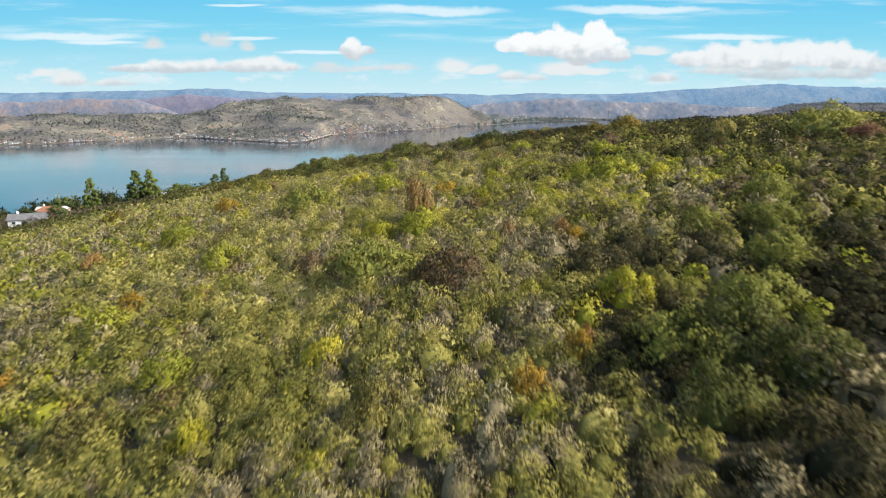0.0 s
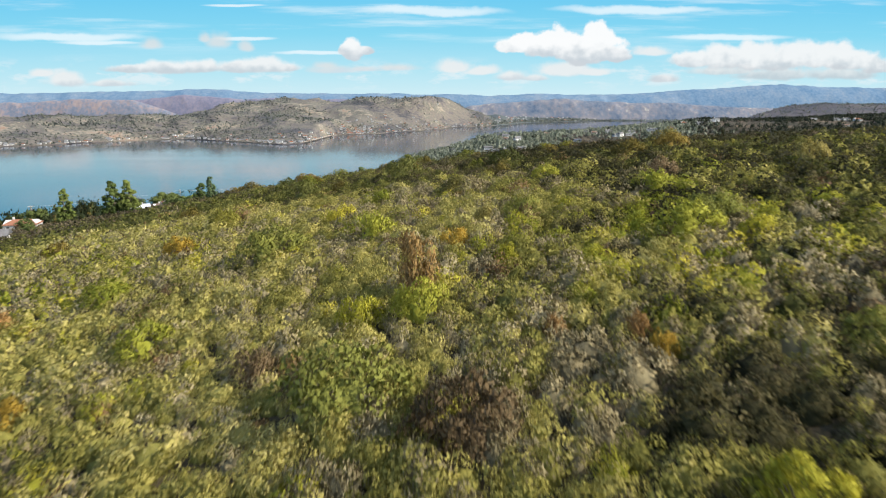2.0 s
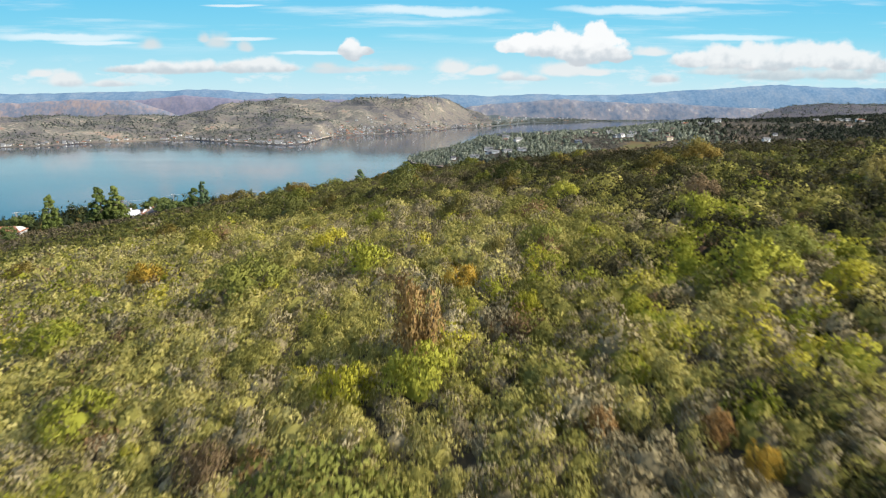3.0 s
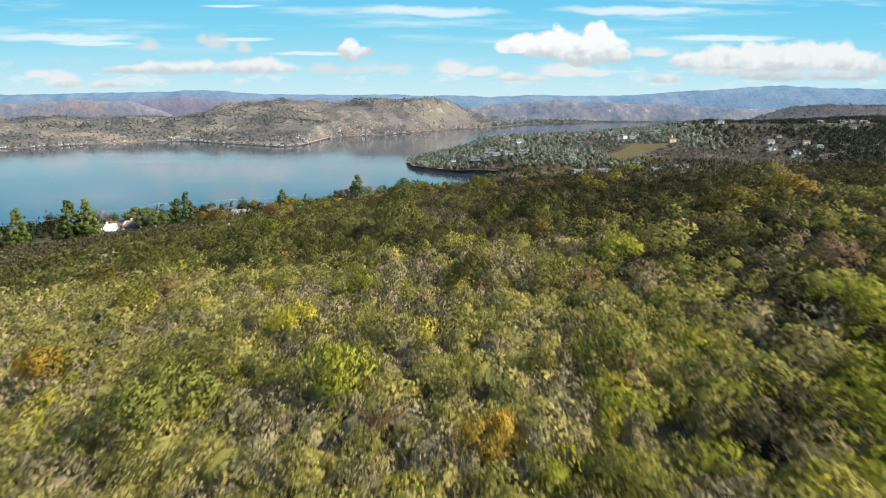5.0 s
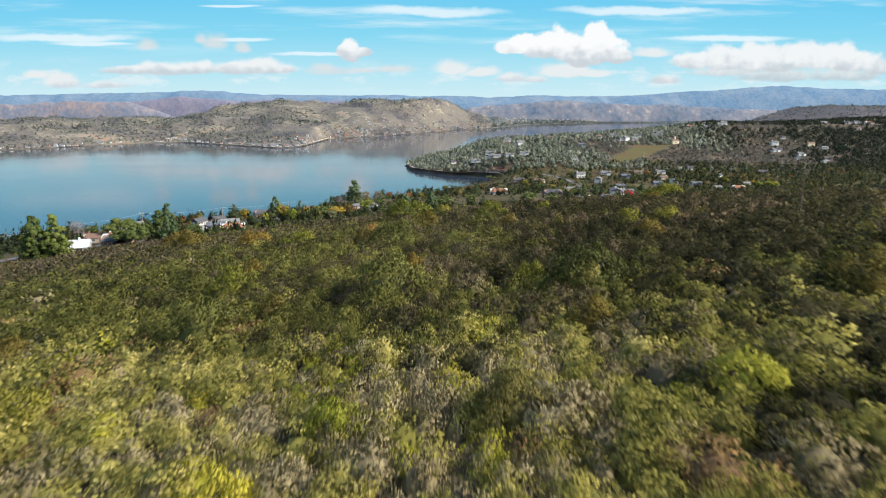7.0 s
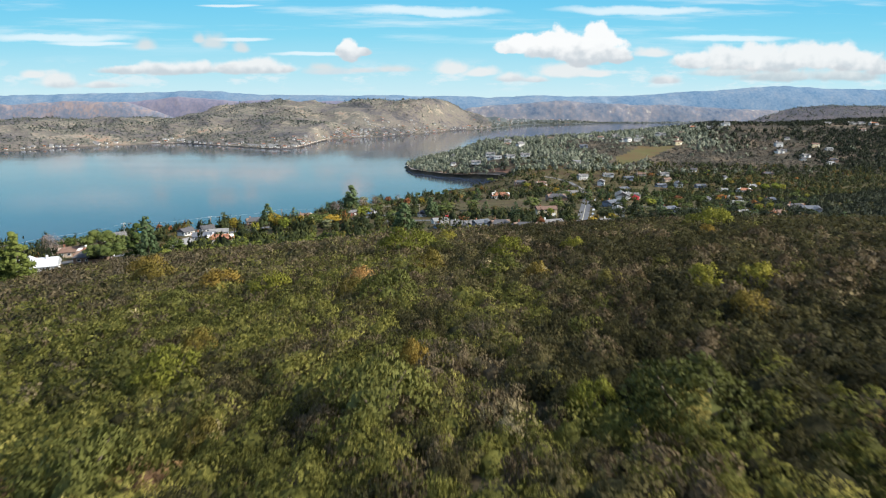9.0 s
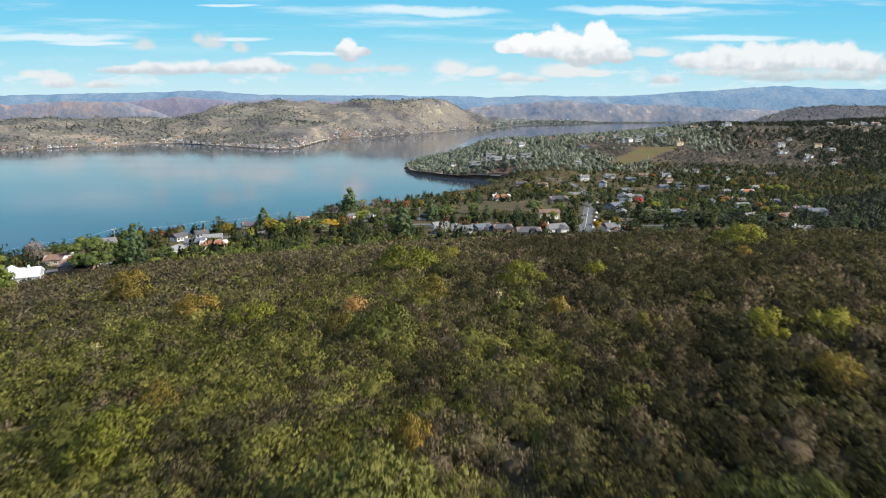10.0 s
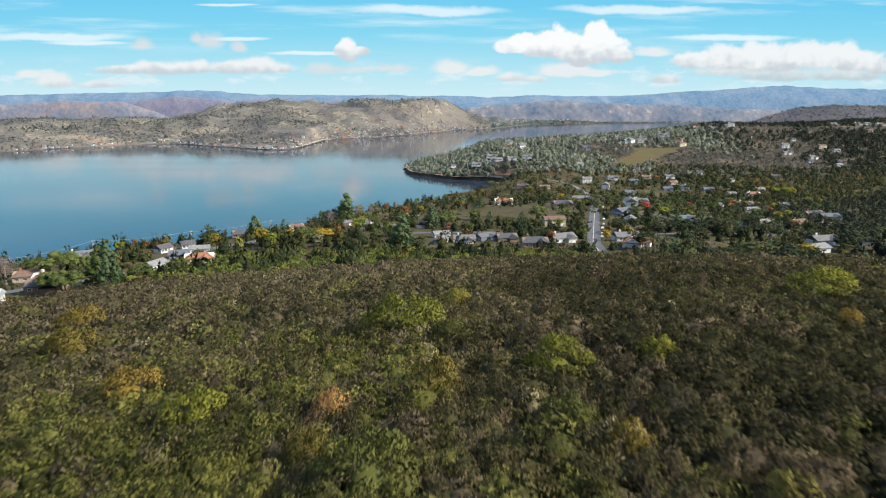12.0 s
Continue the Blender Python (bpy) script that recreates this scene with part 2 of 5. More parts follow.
# ---- sky and far ranges behind all ----
def make_sky_backdrop():
    """The sky low over the hills, with its fair-weather clouds, on one upright sheet behind the ranges."""
    m, n, l, p = material("cloudy_sky")
    n.remove(p)
    tc = n.new("ShaderNodeTexCoord")
    sep = n.new("ShaderNodeSeparateXYZ")
    l.new(tc.outputs["Object"], sep.inputs[0])

    def math_node(op, a, b=None, clamp=False):
        k = n.new("ShaderNodeMath")
        k.operation, k.use_clamp = op, clamp
        k.inputs[2].default_value = 0.15
        for s, v in zip(k.inputs, (a, b)):
            if v is None:
                continue
            if isinstance(v, (int, float)):
                s.default_value = v
            else:
                l.new(v, s)
        return k.outputs[0]

    def rng(v, a, b, c=0.0, d=1.0, kind="SMOOTHSTEP"):
        k = n.new("ShaderNodeMapRange")
        k.interpolation_type = kind
        for s, w in zip(k.inputs[1:5], (a, b, c, d)):
            s.default_value = w
        l.new(v, k.inputs[0])
        return k.outputs[0]

    def mixc(f, a, b):
        k = n.new("ShaderNodeMix")
        k.data_type = "RGBA"
        l.new(f, k.inputs[0])
        for s, v in zip((k.inputs[6], k.inputs[7]), (a, b)):
            if isinstance(v, tuple):
                s.default_value = (*v, 1)
            else:
                l.new(v, s)
        return k.outputs[2]

    def fine(sx, sz, scale, detail, rough=0.55):
        mp = n.new("ShaderNodeMapping")
        mp.inputs["Scale"].default_value = (sx, 1, sz)
        l.new(tc.outputs["Object"], mp.inputs[0])
        k = n.new("ShaderNodeTexNoise")
        k.inputs["Scale"].default_value, k.inputs["Detail"].default_value, k.inputs["Roughness"].default_value = scale, detail, rough
        l.new(mp.outputs[0], k.inputs["Vector"])
        return k.outputs["Fac"]

    x, z = sep.outputs[0], sep.outputs[2]
    grad = ramp(n, SKY_STOPS)
    l.new(rng(z, 150, 1250, kind="LINEAR"), grad.inputs[0])
    colour = grad.outputs[0]
    # thin high streaks
    streak = rng(fine(0.16, 2.2, 0.004, 6, 0.6), 0.5, 0.74)
    streak = math_node("MULTIPLY", streak, rng(z, 350, 700))
    colour = mixc(math_node("MULTIPLY", streak, 0.55), colour, (0.86, 0.94, 0.97))
    for cx, cz, sx, sz in STREAKS:
        dx = math_node("DIVIDE", math_node("SUBTRACT", x, cx), sx)
        dz = math_node("DIVIDE", math_node("SUBTRACT", z, cz), sz)
        dz = math_node("ADD", dz, math_node("MULTIPLY", math_node("SUBTRACT", fine(0.5, 1, 0.006, 5), 0.5), 2.2))
        r = math_node("ADD", math_node("MULTIPLY", dx, dx), math_node("MULTIPLY", dz, dz))
        colour = mixc(math_node("MULTIPLY", rng(r, 1.0, 0.1), 0.75), colour, (0.84, 0.93, 0.97))
    # heaped clouds: lobes with a flat base, ragged by noise
    rag = math_node("SUBTRACT", fine(1, 1.15, 0.0062, 6, 0.52), 0.5)
    puff = math_node("SUBTRACT", fine(1, 1.2, 0.0095, 6, 0.5), 0.5)
    # a thin broken layer low over the hills
    veil = math_node("MULTIPLY", rng(fine(0.6, 2.0, 0.0058, 7, 0.6), 0.49, 0.66), math_node("MULTIPLY", rng(z, 190, 290), rng(z, 470, 330)))
    colour = mixc(math_node("MULTIPLY", veil, 0.62), colour, (0.8, 0.86, 0.89))
    for lobes, soft, white, under in CLOUDS:
        r, up = None, None
        for cx, base, half, tall in lobes:
            dx = math_node("DIVIDE", math_node("SUBTRACT", x, cx), half)
            dz = math_node("SUBTRACT", z, base)
            u = math_node("DIVIDE", dz, tall)
            dz = math_node("MAXIMUM", u, math_node("DIVIDE", dz, -tall * 0.42))
            q = math_node("SQRT", math_node("ADD", math_node("MULTIPLY", dx, dx), math_node("MULTIPLY", dz, dz)))
            r = q if r is None else math_node("SMOOTH_MIN", r, q)
            up = u if up is None else math_node("MAXIMUM", up, u)
        r = math_node("ADD", math_node("MULTIPLY", r, 1.12), math_node("MULTIPLY", rag, -1.7))
        a = rng(r, 1.0 + soft, 1.0 - soft)
        shade = math_node("ADD", up, math_node("MULTIPLY", puff, 2.5))
        lit = mixc(rng(shade, -0.35, 1.05), (under * 0.86, under * 0.93, under), (white, white, white))
        colour = mixc(math_node("MULTIPLY", a, min(1.0, white)), colour, lit)
    em = n.new("ShaderNodeEmission")
    l.new(colour, em.inputs[0])
    em.inputs[1].default_value = SKY_GLOW
    l.new(em.outputs[0], n["Material Output"].inputs["Surface"])
    me = mesh_of("backdrop", [(-5600, 4960, -30), (5600, 4960, -30), (5600, 4960, 2600), (-5600, 4960, 2600)], [(0, 1, 2, 3)], [m])
    return tagged(new("backdrop", me), "pale blue sky with white heaped clouds", "sky", kind="structure")


SKY_GLOW = 0.6
SKY_STOPS = [(0.0, (0.62, 0.82, 0.88)), (0.18, (0.45, 0.76, 0.87)), (0.42, (0.24, 0.66, 0.86)), (0.72, (0.13, 0.56, 0.85)), (1.0, (0.1, 0.5, 0.83))]
CLOUD_TOWER = ((793, 531, 187, 116), (975, 508, 201, 152), (1133, 500, 214, 196), (1326, 485, 259, 232), (1477, 453, 152, 98))
CLOUD_BANK = ((2127, 421, 223, 89), (2367, 422, 245, 134), (2607, 422, 276, 160), (2846, 439, 245, 152), (3110, 440, 267, 169), (3380, 408, 267, 116), (3608, 375, 223, 98))
CLOUD_BANK_LOW = ((2774, 315, 401, 62), (3215, 324, 357, 71), (2374, 348, 267, 53))
CLOUD_PUFF = ((-533, 487, 62, 62), (-476, 472, 89, 134), (-392, 488, 98, 53))
CLOUD_LONG = ((-2071, 356, 223, 45), (-1848, 357, 223, 71), (-1622, 365, 201, 67), (-1356, 366, 178, 62), (-1129, 374, 223, 85), (-985, 366, 116, 45))
CLOUD_LEFT = ((-2587, 276, 143, 89), (-2750, 324, 98, 40), (-2266, 252, 178, 36))
CLOUD_MID = ((289, 369, 178, 80), (479, 345, 178, 53), (714, 304, 160, 53), (885, 296, 116, 36))
CLOUD_UNDER = ((1119, 346, 223, 80), (1334, 338, 178, 45), (1776, 486, 152, 53), (1878, 289, 125, 45))
CLOUD_WISPS = ((-1943, 531, 67, 62), (-1464, 548, 89, 80), (-1552, 571, 53, 53), (-1256, 509, 58, 53), (-613, 351, 196, 40), (-404, 359, 134, 27), (-132, 368, 143, 36), (-674, 383, 89, 36))
STREAKS = ((-2546, 583, 669, 36), (-2331, 545, 357, 18), (1646, 797, 758, 40), (-1323, 808, 267, 13), (101, 774, 669, 45), (2348, 601, 579, 27), (-732, 483, 401, 18), (-1259, 580, 267, 18))
CLOUDS = ((CLOUD_WISPS, 0.6, 0.74, 0.76), (CLOUD_LEFT, 0.42, 0.84, 0.7), (CLOUD_UNDER, 0.4, 0.84, 0.68), (CLOUD_MID, 0.4, 0.84, 0.7), (CLOUD_LONG, 0.32, 0.88, 0.66), (CLOUD_BANK_LOW, 0.45, 0.78, 0.62),
          (CLOUD_BANK, 0.24, 0.9, 0.66), (CLOUD_PUFF, 0.18, 0.93, 0.68), (CLOUD_TOWER, 0.15, 0.95, 0.68))
make_sky_backdrop()


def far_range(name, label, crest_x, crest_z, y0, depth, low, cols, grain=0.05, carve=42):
    """A far mountain range, with the air's blue haze put into its colour and glow."""
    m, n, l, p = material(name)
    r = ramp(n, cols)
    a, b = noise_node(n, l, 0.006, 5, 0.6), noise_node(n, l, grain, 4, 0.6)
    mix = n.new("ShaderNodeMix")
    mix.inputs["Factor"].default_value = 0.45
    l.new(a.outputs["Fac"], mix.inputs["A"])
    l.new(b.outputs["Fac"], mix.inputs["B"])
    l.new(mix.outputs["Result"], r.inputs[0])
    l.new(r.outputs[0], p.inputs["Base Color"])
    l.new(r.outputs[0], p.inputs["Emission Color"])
    # a faint glow in the range's own colour imitates haze
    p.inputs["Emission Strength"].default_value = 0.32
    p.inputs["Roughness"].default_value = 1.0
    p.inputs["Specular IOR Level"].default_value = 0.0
    xs, ks = np.linspace(crest_x[0], crest_x[-1], 420), np.linspace(0, 1, 18)
    k, x = np.meshgrid(ks, xs, indexing="ij")
    h = np.interp(x, crest_x, crest_z) + 26 * fbm(x, 0 * x + y0, 300, 4, 71) + 12 * fbm(x, 0 * x + y0, 70, 3, 72)
    z = low + (h - low) * np.sin(k * math.pi / 2) + carve * (0.16 - np.abs(fbm(x + 90 * k, k * 150, 150, 5, 77)) - 0.5 * np.abs(fbm(x - 60 * k, k * 110, 55, 4, 79))) * np.sin(k * math.pi) ** 0.7
    verts = np.stack([x, y0 + depth * k, z], -1).reshape(-1, 3)
    nc = len(xs)
    i = (np.arange(17)[:, None] * nc + np.arange(nc - 1)[None, :]).ravel()
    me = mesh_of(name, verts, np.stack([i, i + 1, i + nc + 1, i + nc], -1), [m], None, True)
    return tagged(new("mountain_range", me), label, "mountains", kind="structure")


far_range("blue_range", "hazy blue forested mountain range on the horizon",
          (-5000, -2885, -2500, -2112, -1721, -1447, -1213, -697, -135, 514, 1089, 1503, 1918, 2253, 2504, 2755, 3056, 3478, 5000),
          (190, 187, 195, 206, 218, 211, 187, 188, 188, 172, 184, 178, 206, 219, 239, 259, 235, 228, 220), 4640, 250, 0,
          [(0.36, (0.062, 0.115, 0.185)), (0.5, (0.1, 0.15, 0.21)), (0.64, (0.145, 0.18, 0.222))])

far_range("foothills", "wooded foothills beyond the lake, tinted blue-grey for haze",
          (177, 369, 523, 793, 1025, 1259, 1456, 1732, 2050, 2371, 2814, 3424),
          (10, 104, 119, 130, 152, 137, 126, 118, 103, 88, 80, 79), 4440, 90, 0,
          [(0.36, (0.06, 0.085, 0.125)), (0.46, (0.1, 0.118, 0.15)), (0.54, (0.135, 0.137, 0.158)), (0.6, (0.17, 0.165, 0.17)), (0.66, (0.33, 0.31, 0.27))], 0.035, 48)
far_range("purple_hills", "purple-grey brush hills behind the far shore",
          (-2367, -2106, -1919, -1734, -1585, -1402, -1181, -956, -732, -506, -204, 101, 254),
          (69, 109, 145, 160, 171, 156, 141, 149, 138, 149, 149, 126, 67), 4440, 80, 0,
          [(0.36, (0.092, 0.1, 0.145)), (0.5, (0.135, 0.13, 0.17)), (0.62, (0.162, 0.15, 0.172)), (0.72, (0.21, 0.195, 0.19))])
far_range("red_hills", "reddish-brown bare hills behind the far shore, tinted paler for haze",
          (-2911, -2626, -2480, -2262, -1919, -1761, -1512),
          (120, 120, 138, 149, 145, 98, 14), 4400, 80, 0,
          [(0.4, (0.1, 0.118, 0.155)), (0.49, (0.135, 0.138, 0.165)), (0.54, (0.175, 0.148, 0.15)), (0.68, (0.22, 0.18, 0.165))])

# ---- the brush on the hill ----
rs = np.random.RandomState(7)


def unit(v):
    return v / np.maximum(np.linalg.norm(v, axis=-1, keepdims=True), 1e-6)


def leaf_triangles(at, out, size, slim, rand, flat=1.0):
    """One spray of leaves at each place: flat ones lie shingled on the clump, others stand out of it, some pointed, some fanned."""
    n = len(at)
    face = unit(out + 0.5 * rand.normal(size=(n, 3)))
    side = unit(np.cross(face, unit(rand.normal(size=(n, 3)))))
    grow = unit(np.cross(face, side) * flat + face * (1.0 - 0.8 * flat) + np.array((0, 0, 0.12)))
    across = unit(np.cross(grow, unit(rand.normal(size=(n, 3))) + face * flat))
    s = size * rand.uniform(0.6, 1.4, (n, 1))
    tip, wide = grow * s, across * s * slim
    fan = np.where(rand.uniform(size=(n, 1)) < 0.55, -1.0, 1.0)
    tri = np.stack([at - fan * tip * 0.5 - wide, at - fan * tip * 0.5 + wide, at + fan * tip * 0.7], 1)
    inward = (np.cross(tri[:, 1] - tri[:, 0], tri[:, 2] - tri[:, 0]) * out).sum(-1) < 0
    tri[inward] = tri[inward][:, ::-1]
    return tri


def lump(sides, heights, widths):
    """A rounded tuft of unit radius, open below: corners and triangles."""
    a = np.linspace(0, 2 * math.pi, sides, endpoint=False)
    v = [np.array([(0.0, 0.0, 1.0)])]
    f = [(0, 1 + j, 1 + (j + 1) % sides) for j in range(sides)]
    for k, (h, w) in enumerate(zip(heights, widths)):
        v.append(np.stack([w * np.cos(a + 0.4 * k), w * np.sin(a + 0.4 * k), np.full(sides, h)], -1))
        if k:
            o, p = 1 + (k - 1) * sides, 1 + k * sides
            for j in range(sides):
                i = (j + 1) % sides
                f += [(o + j, p + j, p + i), (o + j, p + i, o + i)]
    return np.concatenate(v), np.array(f)


LUMPS = (lump(5, (0.35, -0.6), (0.9, 0.9)), lump(6, (0.4, -0.6), (0.88, 0.9)), lump(6, (0.1, -0.7), (0.95, 0.8)), lump(5, (-0.15,), (1.0,)))
LUMPS[3][0][0, 2] = 0.72
CORE = lump(5, (0.6, 0.0), (0.7, 1.0))


def shrub_shape(leaves, size, clumps, slim, rise, rand, level=1, flat=0.8, tall=1.0, gather=0.92, lumpy=1.0, fill=0.84, core=0.0, cone=0.0, shell=0.25):
    """Corners, triangles and tone shifts of a shrub of unit radius and height: upright tufts set close together, with sprays of leaves standing off them."""
    ang, rad = rand.uniform(0, 2 * math.pi, clumps), np.sqrt((np.arange(clumps) + rand.uniform(0, 1, clumps)) / clumps) * gather
    top = np.maximum(1 - rad**2, 0.08) ** 0.5
    r = lumpy * rand.uniform(0.2, 0.36, clumps) * (14 / clumps) ** 0.4
    mid = np.stack([rad * np.cos(ang), rad * np.sin(ang), np.maximum(top * rand.uniform(0.68, 1.0, clumps) - r * tall * 0.8, 0.05)], -1)
    if cone:
        mid[:, 2] = np.clip(rand.uniform(0.1, 1.0, clumps), 0.1, 0.92)
        mid[:, :2] *= (1 - cone * mid[:, 2:3])
    shift = rand.normal(0, 0.11, clumps)
    lv, lf = LUMPS[level]
    verts, faces, tones, n = [], [], [], 0
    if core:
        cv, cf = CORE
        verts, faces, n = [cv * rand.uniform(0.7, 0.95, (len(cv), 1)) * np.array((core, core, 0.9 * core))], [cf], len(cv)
        # the core's lower tone paints in the shade inside the crown
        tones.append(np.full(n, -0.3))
    for c, q, d in zip(mid, r, shift) if fill else ():
        a, b = rand.uniform(0.7, 1.25), rand.uniform(0, 6.28)
        turned = np.stack([lv[:, 0] * math.cos(b) - lv[:, 1] * math.sin(b), lv[:, 0] * math.sin(b) + lv[:, 1] * math.cos(b), lv[:, 2]], -1)
        v = turned * rand.uniform(0.6, 1.3, (len(lv), 1)) * q * fill * np.array((a, 1.9 - a, tall)) + c
        verts.append(v)
        faces.append(lf + n)
        tones.append(np.full(len(v), d - 0.08))
        n += len(v)
    which = rand.choice(clumps, leaves, p=r**2 / (r**2).sum())
    way = rand.normal(size=(leaves, 3))
    way[:, 2] = np.abs(way[:, 2]) * 1.15 - 0.3
    way = unit(way)
    at = mid[which] + way * r[which][:, None] * rand.uniform(1 - shell, 1 + 0.8 * shell, (leaves, 1)) * np.array((1, 1, tall))
    tri = leaf_triangles(at, way + np.array((0, 0, rise)), size, slim, rand, flat)
    verts.append(tri.reshape(-1, 3))
    faces.append(np.arange(leaves * 3).reshape(-1, 3) + n)
    tones.append(np.repeat(shift[which], 3))
    v = np.concatenate(verts)
    v[:, 2] = np.maximum(v[:, 2], -0.1)
    f = np.concatenate(faces)
    # leaves share the roundness of their tuft and crown
    face = unit(np.cross(tri[:, 1] - tri[:, 0], tri[:, 2] - tri[:, 0]))
    whole = unit(v * np.array((1, 1, 0.9)) + np.array((0, 0, 0.12)))
    tuft = np.concatenate([whole[: n], np.repeat(way * 0.9 + 0.35 * face + np.array((0, 0, 0.15)), 3, 0)])
    return v, f, np.concatenate(tones), unit(0.8 * whole + unit(tuft))


def scatter(shapes, place, radius, height, tone):
    """Shapes set down at places: corners, triangles and the tone of each corner."""
    pick, turn = rs.randint(0, len(shapes), len(place)), rs.uniform(0, 2 * math.pi, len(place))
    corners, tris, tones, ways, n = [], [], [], [], 0
    for k, (sv, sf, st, sn) in enumerate(shapes):
        g = np.where(pick == k)[0]
        if not len(g):
            continue
        c, s = np.cos(turn[g])[:, None], np.sin(turn[g])[:, None]
        x, y, z = (sv[None, :, j] for j in range(3))
        r, h = radius[g][:, None], height[g][:, None]
        w = np.stack([(x * c - y * s) * r, (x * s + y * c) * r, z * h + 0 * c], -1) + place[g][:, None, :]
        corners.append(w.reshape(-1, 3))
        x, y, z = (sn[None, :, j] for j in range(3))
        ways.append(np.stack([x * c - y * s, x * s + y * c, z + 0 * c], -1).reshape(-1, 3))
        tris.append((sf[None] + (np.arange(len(g)) * len(sv))[:, None, None]).reshape(-1, 3) + n)
        tones.append((tone[g][:, None] + st[None]).ravel())
        n += len(g) * len(sv)
    return np.concatenate(corners), np.concatenate(tris), np.concatenate(tones), np.concatenate(ways)


def brush_object(name, parts, mat, label, category="shrubs"):
    v, t = np.concatenate([p[0] for p in parts]), np.concatenate([p[2] for p in parts])
    start = np.cumsum([0] + [len(p[0]) for p in parts[:-1]])
    f = np.concatenate([p[1] + o for p, o in zip(parts, start)])
    me = mesh_of(name, v, f, [mat], None, True, np.concatenate([p[3] for p in parts]))
    a = me.attributes.new("tone", "FLOAT", "POINT")
    a.data.foreach_set("value", t.astype(np.float32))
    return tagged(new(name, me), label, category, kind="stuff")


LEAF = {
    "olive": leaf_material("olive_brush_leaves", [(0.0, (0.205, 0.191, 0.0432)), (0.3, (0.324, 0.294, 0.0713)), (0.58, (0.432, 0.378, 0.104)), (0.8, (0.502, 0.432, 0.14)), (1.0, (0.54, 0.464, 0.173))], 0.38, grain=13),
    "lime": leaf_material("yellow_green_leaves", [(0.0, (0.231, 0.247, 0.0273)), (0.5, (0.389, 0.367, 0.042)), (1.0, (0.546, 0.462, 0.063))], 0.36, grain=13),
    "grey": leaf_material("grey_twigs", [(0.0, (0.205, 0.167, 0.0864)), (0.5, (0.313, 0.259, 0.135)), (1.0, (0.421, 0.356, 0.2))], 0.14, grain=12),
    # dusk, moss and umber leaves carry the cloud shade in their colour
    "dusk": leaf_material("shaded_brush_leaves", [(0.0, (0.037, 0.035, 0.0148)), (0.4, (0.0988, 0.0897, 0.0338)), (0.7, (0.13, 0.109, 0.0468)), (1.0, (0.169, 0.139, 0.0676))], 0.4, grain=8),
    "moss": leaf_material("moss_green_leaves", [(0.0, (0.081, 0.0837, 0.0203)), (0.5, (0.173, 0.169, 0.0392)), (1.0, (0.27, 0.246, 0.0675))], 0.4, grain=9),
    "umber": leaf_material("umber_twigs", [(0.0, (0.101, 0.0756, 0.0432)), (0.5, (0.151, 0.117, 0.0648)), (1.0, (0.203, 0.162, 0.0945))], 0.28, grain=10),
    "rust": leaf_material("rust_brown_leaves", [(0.0, (0.14, 0.085, 0.045)), (0.5, (0.22, 0.14, 0.06)), (1.0, (0.32, 0.2, 0.07))], 0.25, grain=9),
}
NAMES = {
    "olive": ("chaparral_olive", "dense olive-green chaparral brush covering the hillside"),
    "lime": ("chaparral_yellow_green", "bright yellow-green shrubs among the chaparral"),
    "grey": ("chaparral_bare_twigs", "leafless grey-brown twiggy brush on the slope"),
    "dusk": ("chaparral_dark", "brown-green brush, toned dark for the shaded slopes"),
    "moss": ("chaparral_moss", "moss-green brush, toned half dark where slopes pass into shade"),
    "umber": ("chaparral_umber", "umber-brown half-bare brush, toned dark for the shaded slopes"),
    "rust": ("chaparral_rust", "rust-brown dying shrubs scattered in the brush"),
}
SLIM = {"olive": 0.38, "lime": 0.4, "grey": 0.24, "dusk": 0.38, "rust": 0.36, "umber": 0.28, "moss": 0.4}


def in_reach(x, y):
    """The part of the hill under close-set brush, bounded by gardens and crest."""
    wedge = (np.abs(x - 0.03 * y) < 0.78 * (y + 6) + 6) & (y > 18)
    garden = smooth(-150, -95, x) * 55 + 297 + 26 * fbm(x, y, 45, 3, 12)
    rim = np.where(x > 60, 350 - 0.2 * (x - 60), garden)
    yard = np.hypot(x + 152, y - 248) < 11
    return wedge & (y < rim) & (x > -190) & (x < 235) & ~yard


